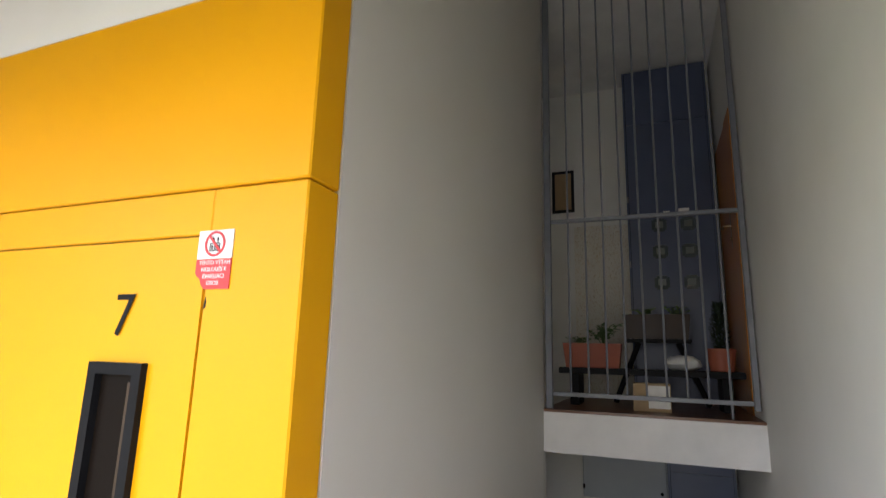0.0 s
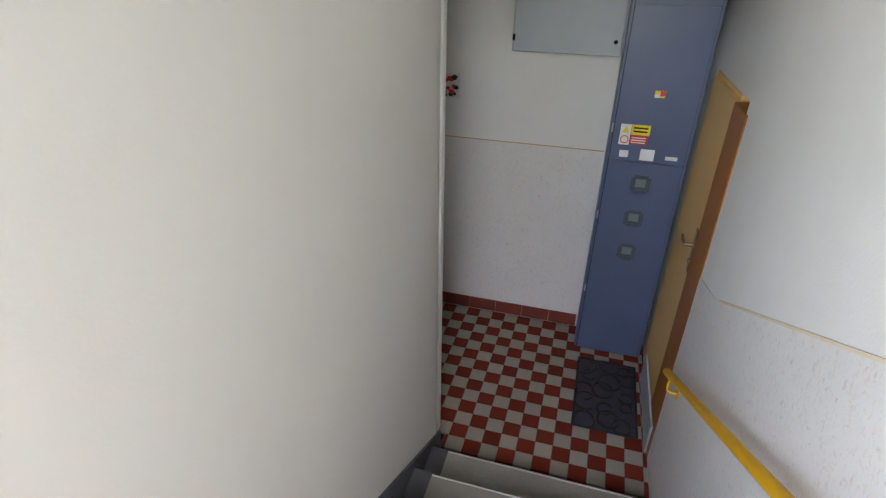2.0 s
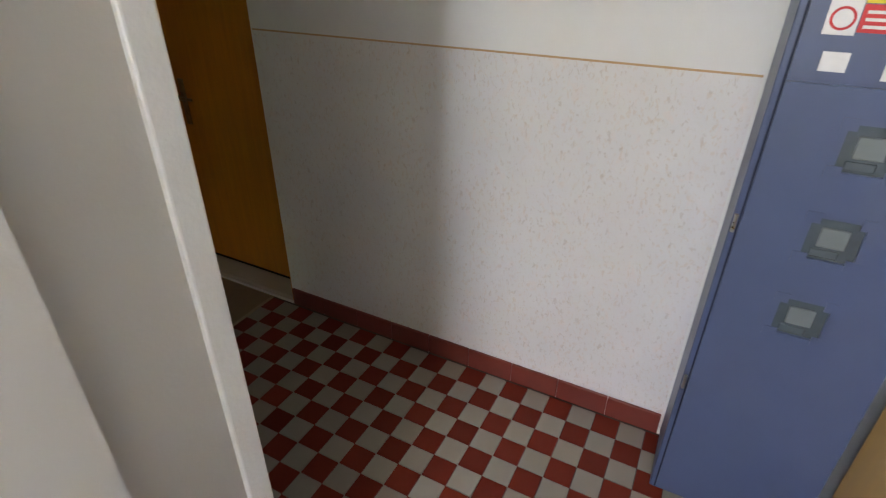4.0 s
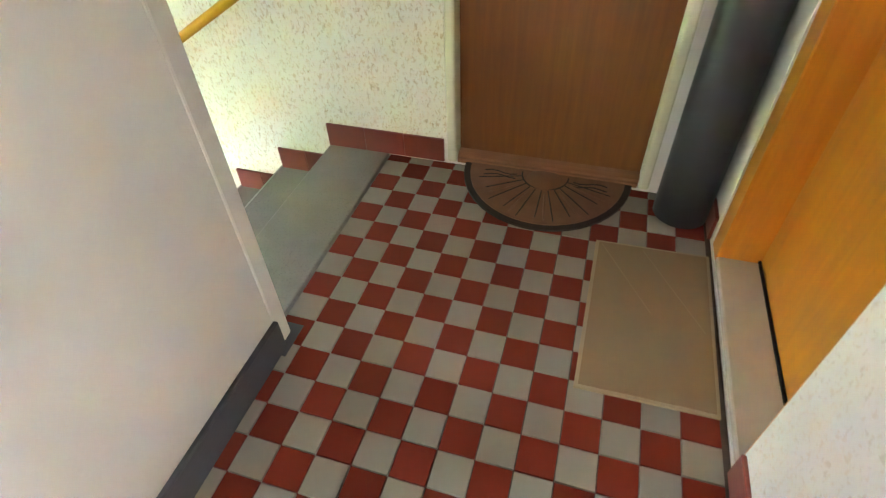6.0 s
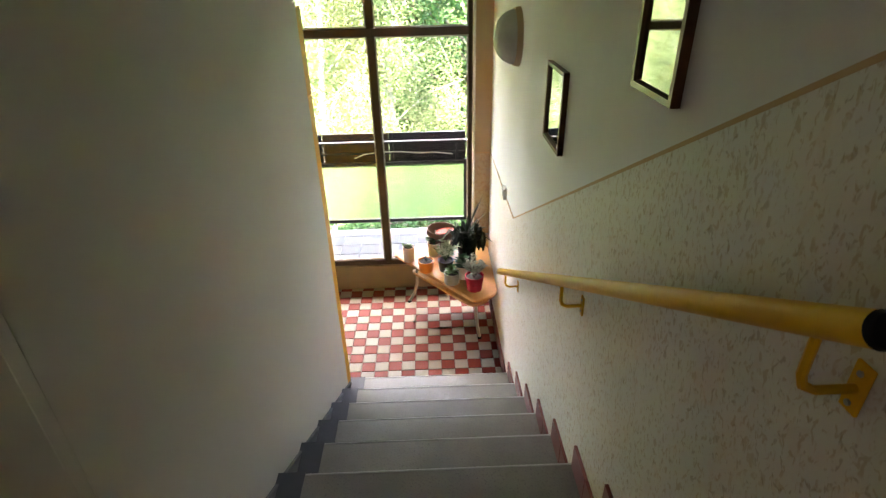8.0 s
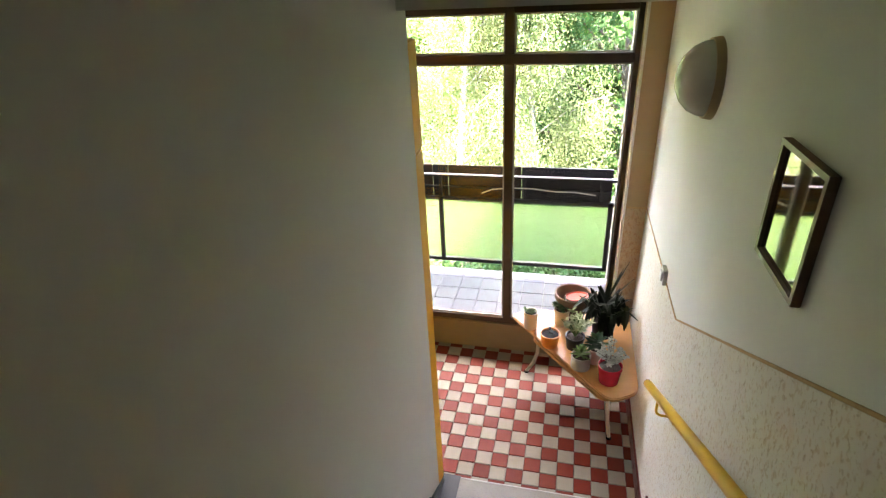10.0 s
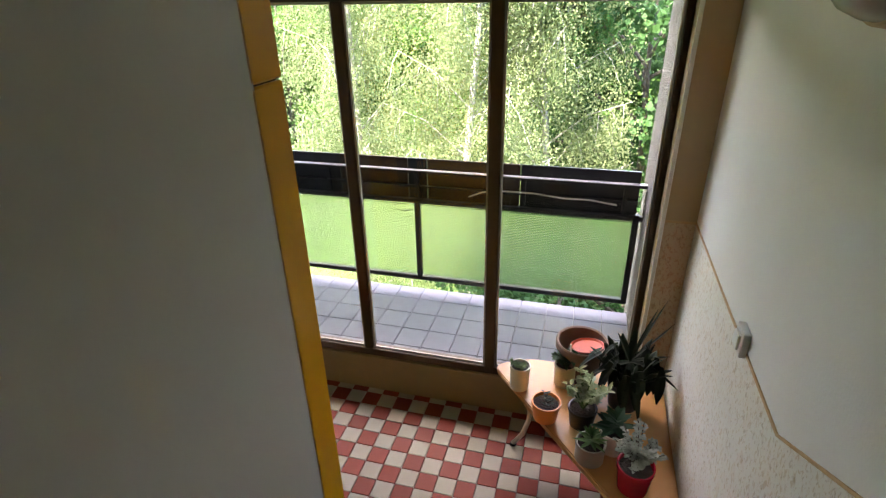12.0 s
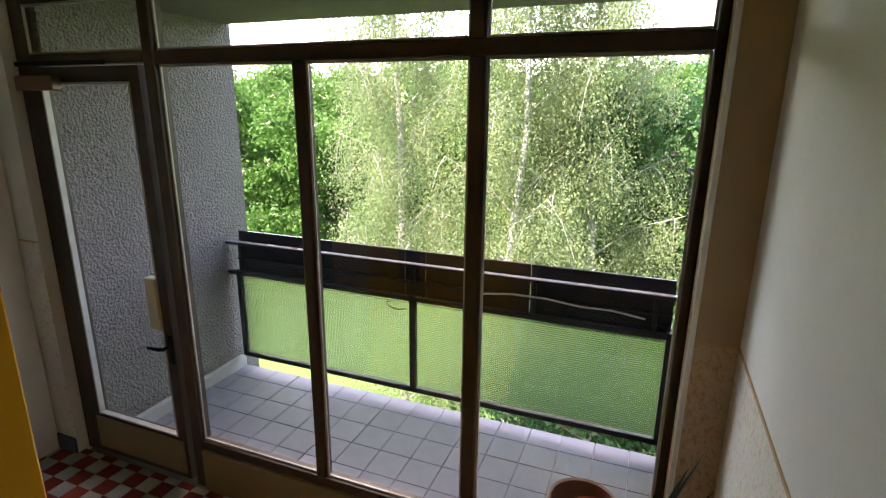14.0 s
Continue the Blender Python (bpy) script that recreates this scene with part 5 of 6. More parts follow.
def bush(parent, x, y, z, height, spread, count, length, width, mat, seed, label, stems=7, stem_mat=None):
    rng = random.Random(seed)
    vs, fs = [], []
    bm = nb()
    for s in range(stems):
        a = rng.uniform(0, 6.28)
        tip = Vector((x + spread * rng.uniform(0.2, 1) * math.cos(a), y + spread * rng.uniform(0.2, 1) * math.sin(a), z + height * rng.uniform(0.6, 1)))
        root = Vector((x, y, z))
        mid = (root + tip) / 2 + Vector((0, 0, height * 0.15))
        tube(bm, [root, mid, tip], [0.004, 0.003, 0.0015], 5)
        for k in range(count // stems):
            t = rng.uniform(0.3, 1.02)
            p = (1 - t) ** 2 * root + 2 * t * (1 - t) * mid + t * t * tip
            b = rng.uniform(0, 6.28)
            leaf_blade(vs, fs, p, (math.cos(b), math.sin(b), rng.uniform(-0.2, 0.9)), (0, 0, 1), length * rng.uniform(0.7, 1.2), width * rng.uniform(0.7, 1.2), length * 0.2, 3)
    tagged(part("stems", bm, stem_mat or LEAF_MID, parent), kind="stuff")
    return foliage("leaves", vs, fs, mat, parent, label)


p = pot("crimson_potted_succulent", 0.13, -2.965, ZT, 0.072, 0.125, POT_RED, "silvery leafed succulent in a crimson pot on the table")
bush(p, 0.13, -2.965, ZT + 0.11, 0.155, 0.13, 720, 0.019, 0.016, LEAF_SILVER, 11, "silver grey rounded leaves", 30, BARK)
p = pot("grey_potted_succulent", 0.297, -3.07, ZT, 0.062, 0.095, POT_GREY, "small green rosette succulent in a grey glazed pot", flare=1.05)
vs, fs = [], []
rng = random.Random(4)
for k in range(34):
    a = k * 2.4
    el = 0.25 + 0.03 * k
    leaf_blade(vs, fs, (0.297, -3.07, ZT + 0.09 + 0.001 * k), (math.cos(a) * math.cos(el), math.sin(a) * math.cos(el), math.sin(el)), (0, 0, 1), 0.075 - 0.001 * k, 0.018, 0.012, 3)
foliage("leaves", vs, fs, LEAF_MID, p, "pointed green rosette leaves")
p = pot("orange_pot", 0.497, -3.26, ZT, 0.066, 0.10, POT_ORANGE, "orange plastic pot holding withered stems in dark soil")
bush(p, 0.497, -3.26, ZT + 0.088, 0.035, 0.045, 26, 0.028, 0.012, LEAF_DARK, 51, "withered brown leaves", 7, BARK)
p = pot("cream_potted_plant", 0.64, -3.44, ZT, 0.05, 0.135, POT_WHITE, "small grey plant in a cream pot at the table corner", flare=1.1)
bush(p, 0.64, -3.44, ZT + 0.12, 0.045, 0.05, 110, 0.02, 0.013, LEAF_MID, 21, "grey green leaves", 6)
p = pot("cream_potted_creeper", 0.428, -3.52, ZT, 0.055, 0.125, POT_WHITE, "dark creeping plant in a cream pot", flare=1.1)
bush(p, 0.428, -3.52, ZT + 0.115, 0.07, 0.085, 40, 0.042, 0.026, LEAF_GREEN, 22, "dark rounded leaves", 7)
p = pot("black_potted_plant", 0.336, -3.26, ZT, 0.064, 0.10, POT_DARK, "variegated pale green plant in a black pot")
bush(p, 0.336, -3.26, ZT + 0.09, 0.15, 0.115, 200, 0.036, 0.022, LEAF_PALE, 23, "pale variegated leaves", 15)
p = pot("pale_potted_rosette", 0.205, -3.145, ZT, 0.058, 0.11, POT_WHITE, "dark green rosette plant in a pale pot among the others", flare=1.15)
vs, fs = [], []
for k in range(22):
    a = k * 2.4
    el = 0.3 + 0.035 * k
    leaf_blade(vs, fs, (0.205, -3.145, ZT + 0.105 + 0.003 * k), (math.cos(a) * math.cos(el), math.sin(a) * math.cos(el), math.sin(el)), (0, 0, 1), 0.10 - 0.002 * k, 0.036, 0.02, 4)
foliage("leaves", vs, fs, LEAF_GREEN, p, "broad dark green pointed leaves")
p = thing("terracotta_bowl", (0.36, -3.60, ZT), "large empty terracotta pot with a bright orange saucer leaning inside", "plant pot", "potted plants")
bm = lathe(nb(), [(0.075, 0.0), (0.083, 0.004), (0.112, 0.168), (0.121, 0.170), (0.126, 0.174), (0.127, 0.211), (0.122, 0.217), (0.113, 0.212), (0.106, 0.16), (0.075, 0.012), (0.001, 0.012)], (0.36, -3.60, ZT), 36)
part("pot", bm, WEATHERED, p, "", True)
bm = lathe(nb(), [(0.001, 0.0), (0.076, 0.0), (0.088, 0.014), (0.084, 0.015), (0.074, 0.006), (0.001, 0.006)], (0, 0, 0), 30, False)
bmesh.ops.transform(bm, matrix=Matrix.Translation((0.333, -3.596, ZT + 0.180)) @ Matrix.Rotation(radians(9), 4, 'X') @ Matrix.Rotation(radians(8), 4, 'Y') @ Matrix.Scale(0.93, 4), verts=bm.verts[:])
part("saucer", bm, TERRA_IN, p, "bright orange saucer", True)
part("plant_label", cyl(nb(), (0.405, -3.56, ZT + 0.10), (0.412, -3.552, ZT + 0.218), 0.004, n=8), SIGN_WHITE, p, "white stick label")
PX, PY = 0.15, -3.44
p = pot("dark_strap_leaf_plant", PX, PY, ZT, 0.085, 0.14, POT_DARK, "tall dark plant with long arching strap leaves")
vs, fs = [], []
rng = random.Random(8)
for k in range(44):
    a = k * 2.4 + rng.uniform(-0.5, 0.5)
    el = rng.uniform(0.75, 1.45)
    x0, y0 = PX + 0.035 * math.cos(a), PY + 0.035 * math.sin(a)
    d = Vector((math.cos(a) * math.cos(el), math.sin(a) * math.cos(el), math.sin(el)))
    ln = rng.uniform(0.10, 0.20)
    if d.y < -0.3:
        d.y = -0.3
    leaf_blade(vs, fs, (x0, y0, ZT + 0.12 + 0.0015 * k), d, (math.cos(a), math.sin(a), 0.5), ln, rng.uniform(0.036, 0.06), -rng.uniform(0.02, 0.05), 4)
    tip = Vector((x0, y0, ZT + 0.12 + 0.0015 * k)) + d * ln * 0.85
    fall = Vector((math.cos(a), max(-0.4, math.sin(a)), -rng.uniform(0.4, 1.4)))
    if tip.x + 0.12 * fall.x < XL + 0.04:
        fall.x = 0.05
    leaf_blade(vs, fs, tip, fall, (0, 0, 1), rng.uniform(0.08, 0.16), rng.uniform(0.034, 0.05), 0.05, 5)
for dx, dy, dz, bd, w in ((-0.19, -0.17, 0.12, 0.0, 0.012), (-0.13, -0.14, 0.27, 0.02, 0.012), (-0.10, -0.16, 0.20, 0.02, 0.016), (-0.175, 0.06, 0.06, 0.14, 0.032), (-0.17, -0.06, 0.03, 0.02, 0.026), (-0.15, 0.0, -0.02, 0.01, 0.014), (0.05, -0.04, 0.12, 0.02, 0.026), (-0.02, -0.07, 0.12, 0.01, 0.024), (0.16, 0.08, 0.02, 0.06, 0.036), (0.02, 0.20, -0.02, 0.16, 0.04), (-0.05, 0.2, 0.0, 0.18, 0.042)):
    v = Vector((dx, dy, dz))
    leaf_blade(vs, fs, (PX, PY, ZT + 0.25), v, (0, 0, 1), v.length, w, bd, 10)
foliage("leaves", vs, fs, LEAF_DARK, p, "dark green arching leaves")


# ---- upper landing: bar fence and planters ----
fence = thing("bar_fence", (2.85, -0.12, U), "grey steel bar fence across the edge of the upper landing", "fence", "", "")
yf = -0.13
part("fence_post", box(nb(), 2.275, 2.315, yf - 0.02, yf + 0.02, U + 0.0, TOP, 0.003, 1), STEEL_DARK, fence)
part("fence_post", box(nb(), 3.385, 3.415, yf - 0.015, yf + 0.015, U + 0.06, TOP, 0.003, 1), STEEL_DARK, fence)
part("fence_rail", box(nb(), 2.316, 3.384, yf - 0.012, yf + 0.012, U + 1.16, U + 1.185, 0.002, 1), STEEL_DARK, fence)
part("fence_rail", box(nb(), 2.316, 3.384, yf - 0.012, yf + 0.012, U + 0.085, U + 0.11, 0.002, 1), STEEL_DARK, fence)
for k in range(9):
    x = 2.316 + 1.07 * (k + 1) / 10
    part("fence_bar", cyl(nb(), (x, yf, U + 0.10 if k not in (8,) else U + 0.0), (x, yf, TOP), 0.0065, n=8), STEEL_DARK, fence, "", True)

bench = thing("plant_bench", (2.9, 0.3, U), "low black wooden plant bench on the upper landing", "bench")
ub = U + 0.014
part("bench_top", box(nb(), 2.30, 3.40, 0.18, 0.46, ub + 0.20, ub + 0.24, 0.004, 1), BLACK, bench)
for x in (2.40, 3.30):
    part("bench_leg", box(nb(), x - 0.03, x + 0.03, 0.2, 0.44, ub, ub + 0.20, 0.004, 1), BLACK, bench)


def trough(name, x0, x1, y0, y1, z, h, mat, label):
    t = thing(name, ((x0 + x1) / 2, (y0 + y1) / 2, z), label, "planter", "planters on the upper landing")
    bm = nb()
    i = 0.018
    r0 = [(x0 + i, y0 + i), (x1 - i, y0 + i), (x1 - i, y1 - i), (x0 + i, y1 - i)]
    r1 = [(x0, y0), (x1, y0), (x1, y1), (x0, y1)]
    lo = [bm.verts.new((a, b, z)) for a, b in r0]
    hi = [bm.verts.new((a, b, z + h)) for a, b in r1]
    inn = [bm.verts.new((a + (0.008 if a < (x0 + x1) / 2 else -0.008), b + (0.008 if b < (y0 + y1) / 2 else -0.008), z + h)) for a, b in r1]
    dp = [bm.verts.new((v.co.x, v.co.y, z + h - 0.03)) for v in inn]
    bm.faces.new(lo[::-1])
    for k in range(4):
        j = (k + 1) % 4
        bm.faces.new((lo[k], lo[j], hi[j], hi[k]))
        bm.faces.new((hi[k], hi[j], inn[j], inn[k]))
        bm.faces.new((inn[k], inn[j], dp[j], dp[k]))
    part("trough", bm, mat, t)
    part("soil", box(nb(), x0 + 0.009, x1 - 0.009, y0 + 0.009, y1 - 0.009, z + h - 0.05, z + h - 0.028), SOIL, t, "dark soil")
    return t


t = trough("terracotta_planter", 2.325, 2.70, 0.20, 0.38, ub + 0.24, 0.16, TERRA, "terracotta coloured window box with young green plants")
bush(t, 2.58, 0.29, ub + 0.385, 0.15, 0.16, 120, 0.045, 0.03, LEAF_MID, 31, "fresh green leaves", 9)
bush(t, 2.42, 0.29, ub + 0.385, 0.06, 0.08, 50, 0.035, 0.024, LEAF_MID, 32, "fresh green leaves", 6)
stand = thing("planter_stand", (2.93, 0.6, U), "dark wooden trestle under a planter", "stand")
for sx in (-1, 1):
    part("trestle_leg", tube(nb(), [(2.93 + sx * 0.30, 0.6, ub), (2.93 + sx * 0.13, 0.6, ub + 0.42)], 0.02, 6), BLACK, stand)
part("trestle_top", box(nb(), 2.72, 3.14, 0.52, 0.68, ub + 0.42, ub + 0.445, 0.003, 1), BLACK, stand)
t = trough("brown_planter", 2.70, 3.14, 0.51, 0.69, ub + 0.446, 0.17, BOARD, "dark brown planter with seedlings on a trestle")
bush(t, 2.85, 0.6, ub + 0.60, 0.07, 0.12, 60, 0.03, 0.02, LEAF_MID, 33, "green seedlings", 8)
bush(t, 3.05, 0.6, ub + 0.60, 0.07, 0.1, 50, 0.03, 0.02, LEAF_MID, 34, "green seedlings", 8)
t = pot("terracotta_potted_conifer", 3.29, 0.30, ub + 0.24, 0.085, 0.14, TERRA, "small dark conifer in a terracotta pot")
rng = random.Random(41)
vs, fs = [], []
for k in range(700):
    h = rng.random()
    a = rng.uniform(0, 6.28)
    r = 0.055 * (1 - abs(h - 0.35)) * rng.uniform(0.4, 1)
    leaf_blade(vs, fs, (3.29 + r * math.cos(a), 0.30 + r * math.sin(a), ub + 0.37 + 0.29 * h), (math.cos(a), math.sin(a), 1.2), (0, 0, 1), 0.03, 0.009, 0.004, 2)
foliage("crown", vs, fs, LEAF_DARK, t, "dense dark conifer foliage")
cb = thing("cardboard_box", (2.87, 0.05, U), "open cardboard box with white paper on the floor", "box")
part("box_wall", box(nb(), 2.77, 2.98, 0.0, 0.16, ub, ub + 0.16, 0.002, 1), CARD, cb)
part("paper", box(nb(), 2.855, 2.975, -0.006, -0.001, ub + 0.02, ub + 0.15), SIGN_WHITE, cb, "white printed paper")
bg = nb()
bmesh.ops.create_icosphere(bg, subdivisions=3, radius=0.1, matrix=Matrix.Translation((3.07, 0.32, ub + 0.285)) @ Matrix.Diagonal((1.1, 0.8, 0.5, 1)))
for v in bg.verts:
    v.co += 0.018 * noise.noise_vector(v.co * 22)
    v.co.z = max(v.co.z, ub + 0.241)
tagged(obj("white_bag", bg, SIGN_WHITE, True), "crumpled white plastic bag on the bench", "bag")
fr = thing("framed_picture", (2.33, YF, U + 1.35), "small dark framed picture on the upper landing wall", "picture")
part("picture_frame", panels(nb(), 'y', YF - 0.02, YF - 0.001, 2.08, 2.28, U + 1.63, U + 2.03, [(2.105, 2.255, U + 1.655, U + 2.005)]), BLACK, fr)
part("print", box(nb(), 2.105, 2.255, YF - 0.012, YF - 0.002, U + 1.655, U + 2.005), CARD, fr, "brownish print")


# ---- outdoors ----
GZ = -17.0
bm = nb()
bmesh.ops.create_grid(bm, x_segments=60, y_segments=60, size=900, matrix=Matrix.Translation((0, 0, GZ)))
structure("ground", bm, GRASS, "mown green lawn under the trees", "ground")
bm = nb()
box(bm, -30, 60, -36, -32.5, GZ, GZ + 0.03)
structure("path", bm, ASPHALT, "pale paved path between the trees", "path")
bm = nb()
box(bm, -14, XL - 0.23, YW - 0.5, 9, GZ, TOP + 1.5)
box(bm, XR + 0.23, 18, YW - 0.5, 9, GZ, TOP + 1.5)
box(bm, XL - 0.229, XR + 0.229, YF + 0.31, 9, GZ, TOP + 1.5)
box(bm, XL - 0.229, XR + 0.229, YW - 0.02, YF + 0.309, GZ, B - 0.62)
structure("apartment_block", bm, CONCRETE, "grey apartment block that holds the stairwell", "building")


def leaf_cloud(rng, anchors, per, spread, size, droop):
    """Small leaf quads about the anchor points."""
    n = len(anchors) * per
    g = np.random.RandomState(rng)
    c = np.repeat(np.array(anchors), per, axis=0) + g.normal(0, 1, (n, 3)) * np.array(spread)
    d = g.normal(0, 1, (n, 3))
    d[:, 2] -= droop
    d /= np.linalg.norm(d, axis=1, keepdims=True)
    s = np.cross(d, g.normal(0, 1, (n, 3)))
    s /= np.linalg.norm(s, axis=1, keepdims=True) + 1e-9
    ln = size * g.uniform(0.6, 1.3, (n, 1))
    w = ln * 0.36
    v = np.stack([c, c + d * ln * 0.5 + s * w, c + d * ln, c + d * ln * 0.5 - s * w], 1).reshape(-1, 3)
    f = np.arange(4 * n).reshape(-1, 4)
    return v, f


def mesh_np(name, v, f, mat):
    me = bpy.data.meshes.new(name)
    me.vertices.add(len(v))
    me.vertices.foreach_set("co", v.astype(np.float32).ravel())
    me.loops.add(f.size)
    me.loops.foreach_set("vertex_index", f.astype(np.int32).ravel())
    me.polygons.add(len(f))
    me.polygons.foreach_set("loop_start", np.arange(0, f.size, 4, dtype=np.int32))
    me.update(calc_edges=True)
    me.validate()
    me.materials.append(mat)
    return me


def tree(name, base, height, spread, seed, bark, leaf, label, per, leaf_size, birch=False, blossom=None):
    rng = random.Random(seed)
    t = thing(name, base, label, "tree", "trees beyond the balcony")
    bx, by, bz = base
    bm = nb()
    lean = Vector((rng.uniform(-0.05, 0.05), rng.uniform(-0.05, 0.05), 1))
    trunk = [Vector(base) + Vector((lean.x * h + 0.15 * math.sin(h * 0.6 + seed), lean.y * h + 0.12 * math.cos(h * 0.5), h)) for h in (height * k / 9 for k in range(10))]
    r0 = height * (0.0075 if birch else 0.015)
    tube(bm, trunk, [r0 * (1 - 0.09 * k) for k in range(10)], 9)
    anchors = []
    limbs = 38 if birch else 30
    for k in range(limbs):
        h = (0.28 + 0.70 * (k / limbs)) if birch else (0.30 + 0.62 * (k / limbs))
        i = min(8, int(h * 9))
        p = trunk[i].lerp(trunk[i + 1], h * 9 - i)
        a = k * 2.4 + rng.uniform(-0.4, 0.4)
        q = (1 - h) if birch else math.sqrt(max(0.05, 1 - ((h - 0.5) / 0.55) ** 2))
        ln = spread * (0.35 + 0.75 * q) * rng.uniform(0.75, 1.1)
        up = rng.uniform(0.5, 0.95) if birch else rng.uniform(0.15, 0.6)
        tip = p + Vector((math.cos(a) * ln, math.sin(a) * ln, ln * up))
        mid = p.lerp(tip, 0.5) + Vector((0, 0, 0.12 * ln))
        tube(bm, [p, mid, tip], [r0 * (0.22 if birch else 0.38) * (1.1 - h * 0.6), r0 * (0.09 if birch else 0.22), r0 * 0.04], 6)
        for j in range(7):
            s = 0.3 + 0.7 * (j + rng.random()) / 7
            w = (1 - s) ** 2 * p + 2 * s * (1 - s) * mid + s * s * tip
            o = Vector((rng.gauss(0, 1), rng.gauss(0, 1), rng.gauss(0, 0.5))) * spread * 0.13
            e = w + o + Vector((0, 0, -spread * (0.30 if birch else 0.02)))
            tube(bm, [w, w.lerp(e, 0.5) + Vector((0, 0, 0.05 * spread)), e], [r0 * 0.07, r0 * 0.045, r0 * 0.02], 4)
            for m in range(4):
                anchors.append(tuple(w.lerp(e, 0.25 + 0.25 * m) + Vector((0, 0, -0.02 * spread * m))))
    part("trunk", bm, bark, t, "", True)
    sp = (0.27, 0.27, 0.44) if birch else (spread * 0.085, spread * 0.085, spread * 0.07)
    v, f = leaf_cloud(seed, anchors, per, sp, leaf_size, 1.6 if birch else 0.4)
    crown = adopt(new("crown", mesh_np("crown", v, f, leaf)), t)
    if blossom:
        v, f = leaf_cloud(seed + 1, [(a, b, c + 0.35) for a, b, c in anchors[::6]], 16, (0.07, 0.07, 0.17), 0.13, 0.0)
        adopt(new("blossom", mesh_np("blossom", v, f, blossom)), t)
    return t


birch = tree("birch_tree", (4.0, -16.0, GZ), 25.5, 3.6, 7, BIRCH_BARK, BIRCH_LEAF, "tall birch with white limbs and hanging fresh leaves", 125, 0.068, True)
for x, y, s, rz in ((7.2, -16.5, 0.97, 70), (1.4, -18.5, 0.92, 160)):
    copy_thing(birch, Matrix.Translation((x, y, GZ)) @ Matrix.Rotation(radians(rz), 4, 'Z'))
broad = tree("maple_tree", (31.0, -36.0, GZ), 20.3, 7.0, 12, BARK, TREE_LEAF, "broad-leaved tree with a dense bright green crown", 46, 0.32)
for x, y, rz, dz in ((23.0, -47, 100, 0.0), (41, -44, 200, -0.6), (36, -57, 30, 0.4), (4.0, -33, 140, -2.0), (12, -42, 60, -0.5), (52, -50, 20, 0.0), (30, -66, 290, 1.0), (17, -58, 10, 1.0), (62, -66, 75, 0.5)):
    copy_thing(broad, Matrix.Translation((x, y, GZ + dz)) @ Matrix.Rotation(radians(rz), 4, 'Z'))
tree("chestnut_tree", (20.0, -33.5, GZ), 17.6, 5.6, 29, BARK, TREE_LEAF, "broad chestnut tree with white blossom candles", 50, 0.27, False, BLOSSOM)
dark = tree("lime_tree", (-1.5, -22.0, GZ), 18.2, 5.0, 17, BARK, TREE_LEAF_B, "broad-leaved tree with a darker green crown", 28, 0.27)
for x, y, rz, dz in ((45, -36, 100, 1.5), (-8, -27, 200, 0), (-3, -34, 30, 0.5), (-13, -36, 140, 0), (3, -42, 60, 2), (-10, -48, 20, 2), (56, -42, 290, 2.0), (50, -44, 10, -1), (-20, -44, 40, 1), (8, -52, 40, 3), (24, -56, 140, 0), (40, -60, 240, 0), (-4, -60, 340, 4)):
    copy_thing(dark, Matrix.Translation((x, y, GZ + dz)) @ Matrix.Rotation(radians(rz), 4, 'Z'))


young = tree("young_lime_tree", (-0.9, -10.2, GZ), 14.2, 3.4, 37, BARK, TREE_LEAF_B, "young tree with fine dark green leaves close to the balcony", 70, 0.11)
for x, y, rz, k in ((-3.6, -11.5, 120, 1.0), (0.6, -11.6, 200, 0.95)):
    copy_thing(young, Matrix.Translation((x, y, GZ)) @ Matrix.Rotation(radians(rz), 4, 'Z') @ Matrix.Scale(k, 4))


# ---- floor and balcony tiles ----
def tile_mesh(name, w, d, h, mat, b=0.0015):
    bm = box(nb(), 0, w, 0, d, -h, 0)
    top = [e for e in bm.edges if all(v.co.z > -1e-6 for v in e.verts)]
    bmesh.ops.bevel(bm, geom=top, offset=b, segments=1, affect='EDGES')
    me = bpy.data.meshes.new(name)
    bm.to_mesh(me)
    bm.free()
    me.materials.append(mat)
    return me


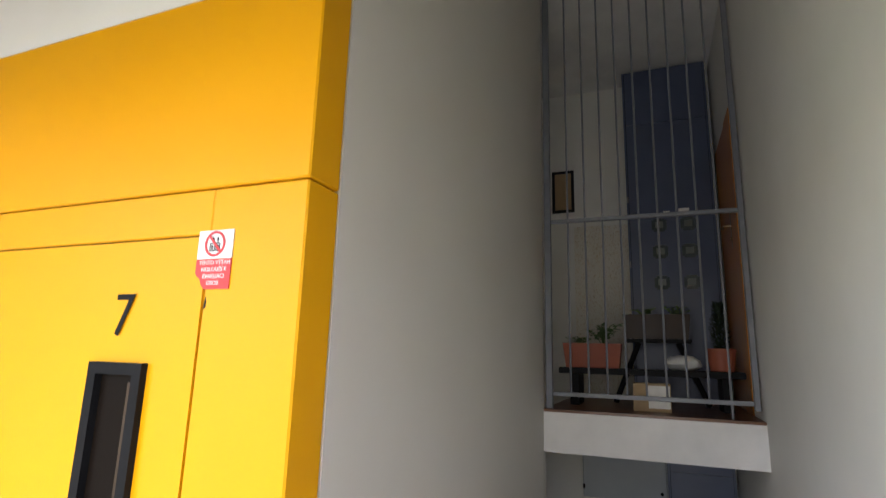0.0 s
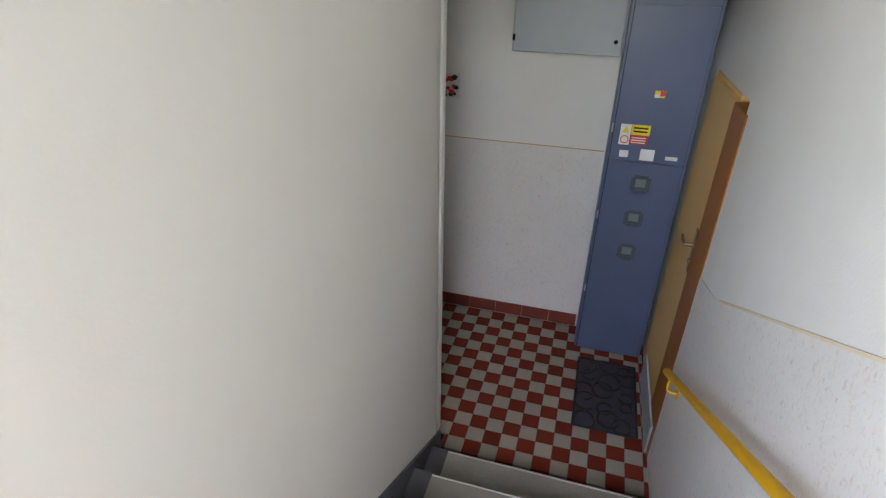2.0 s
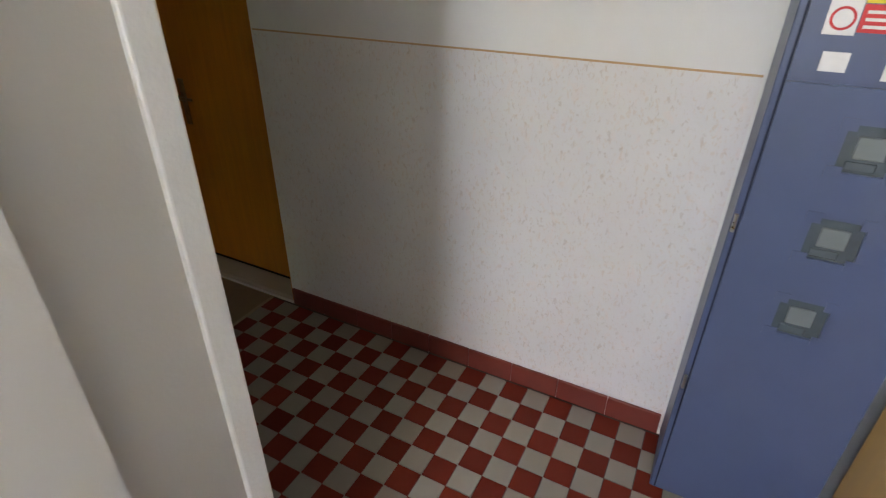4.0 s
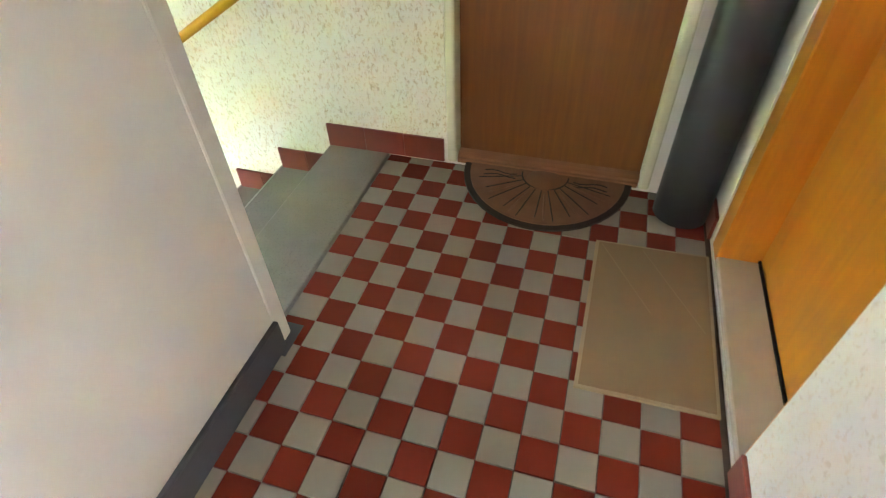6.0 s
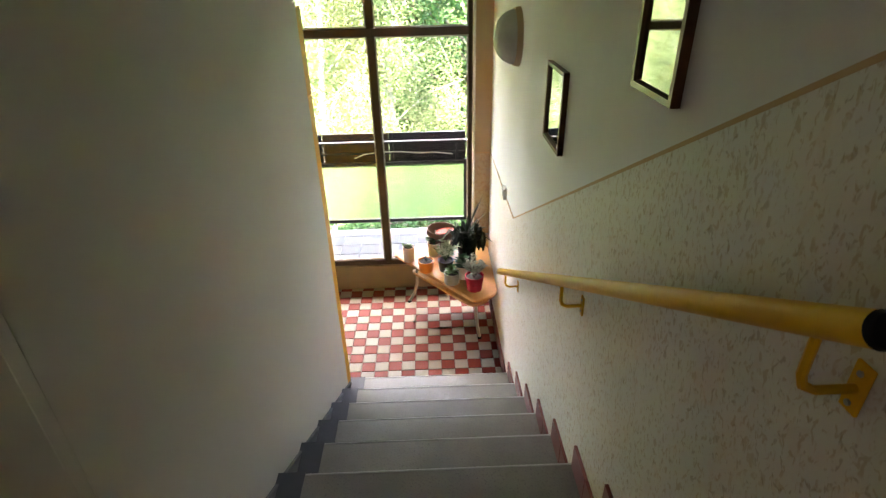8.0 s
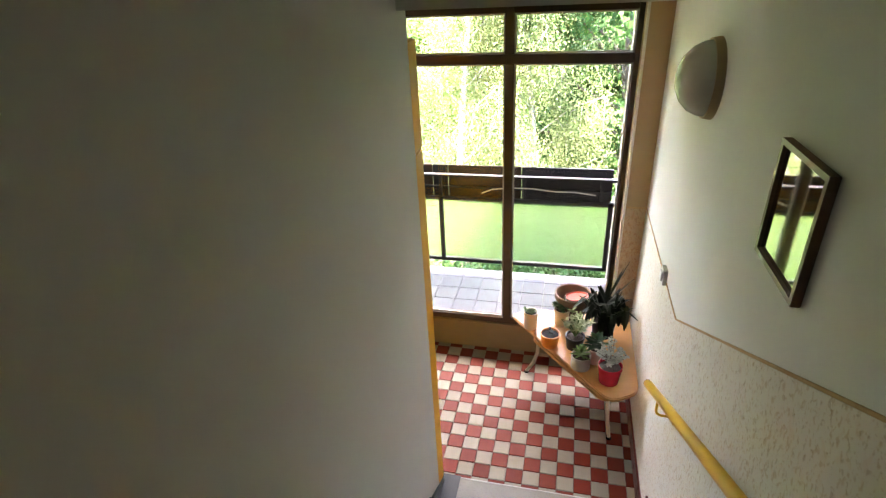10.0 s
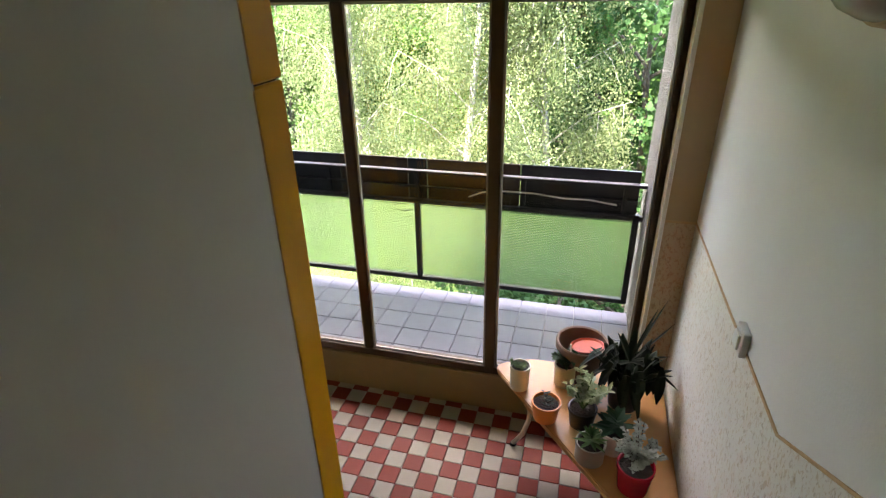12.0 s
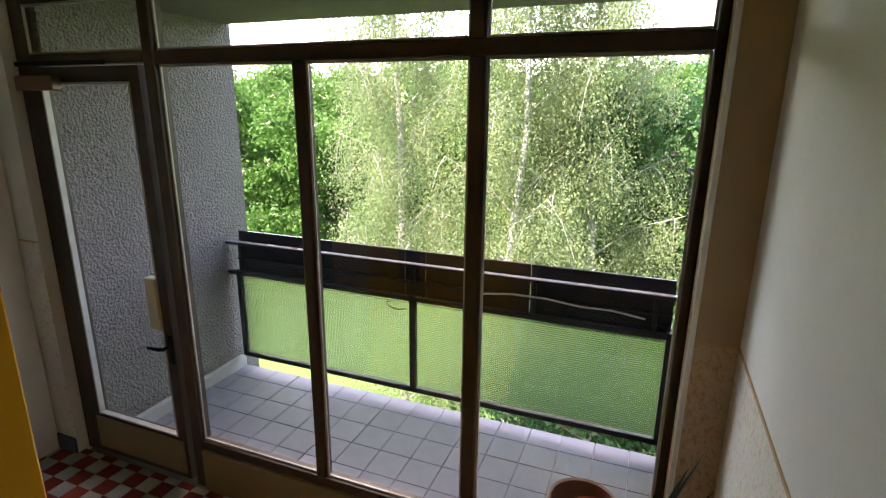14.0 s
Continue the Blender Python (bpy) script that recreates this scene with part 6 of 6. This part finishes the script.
def lay_tiles(floor, x0, x1, y0, y1, z, size, parity, mats, singles, gap=0.003, skip=None, oy=0.0):
    """Square tiles on a grid through the origin; those inside the stretch singles are objects of their own."""
    cache = {}
    rest = [nb() for _ in mats]
    count = 0
    rng = random.Random(2)
    for i in range(math.floor(x0 / size), math.ceil(x1 / size)):
        for j in range(math.floor((y0 - oy) / size), math.ceil((y1 - oy) / size)):
            a, b = max(i * size + gap / 2, x0), min((i + 1) * size - gap / 2, x1)
            c, d = max(j * size + oy + gap / 2, y0), min((j + 1) * size + oy - gap / 2, y1)
            if b - a < 0.012 or d - c < 0.012 or (skip and skip((a + b) / 2, (c + d) / 2)):
                continue
            k = (i + j + parity) % 2 if len(mats) > 1 else 0
            dz = rng.uniform(-0.0006, 0.0006)
            u, v = (a + b) / 2, (c + d) / 2
            if singles[0] < u < singles[1] and singles[2] < v < singles[3]:
                key = (k, round(b - a, 3), round(d - c, 3))
                if key not in cache:
                    cache[key] = tile_mesh("floor_tile", b - a, d - c, 0.0125, mats[k])
                ob = new("floor_tile", cache[key])
                ob.location = (a, c, z + dz)
                ob.parent = floor
                count += 1
            else:
                box(rest[k], a, b, c, d, z - 0.0125 + dz, z + dz)
    for k, bm in enumerate(rest):
        if len(bm.verts):
            tagged(part("more_tiles", bm, mats[k], floor), kind="stuff")
        else:
            bm.free()


landing = bpy.data.objects["floor_landing"]
lay_tiles(landing, XL + 0.016, XR - 0.016, 0.0, YF - 0.016, D, 0.1, 0, (TILE_PALE, TILE_RED), (-0.1, 2.15, -0.2, 1.4))
lay_tiles(landing, SR + 0.014, XR - 0.016, -0.11, 0.0, D, 0.1, 0, (TILE_PALE, TILE_RED), (0, 0, 0, 0))
hall = bpy.data.objects["floor_lift_hall"]
lay_tiles(hall, XL + 0.016, XR - 0.016, YW + 0.05, -2.335, B, 0.1, 1, (TILE_PALE, TILE_RED), (-0.1, 2.05, -3.8, -2.3))
lay_tiles(bal, 0.02, 3.10, YE, YW - 0.042, ZB, 0.2, 0, (BALC_TILE,), (-0.1, 3.2, -5.2, -3.7), 0.004, None, 0.022)
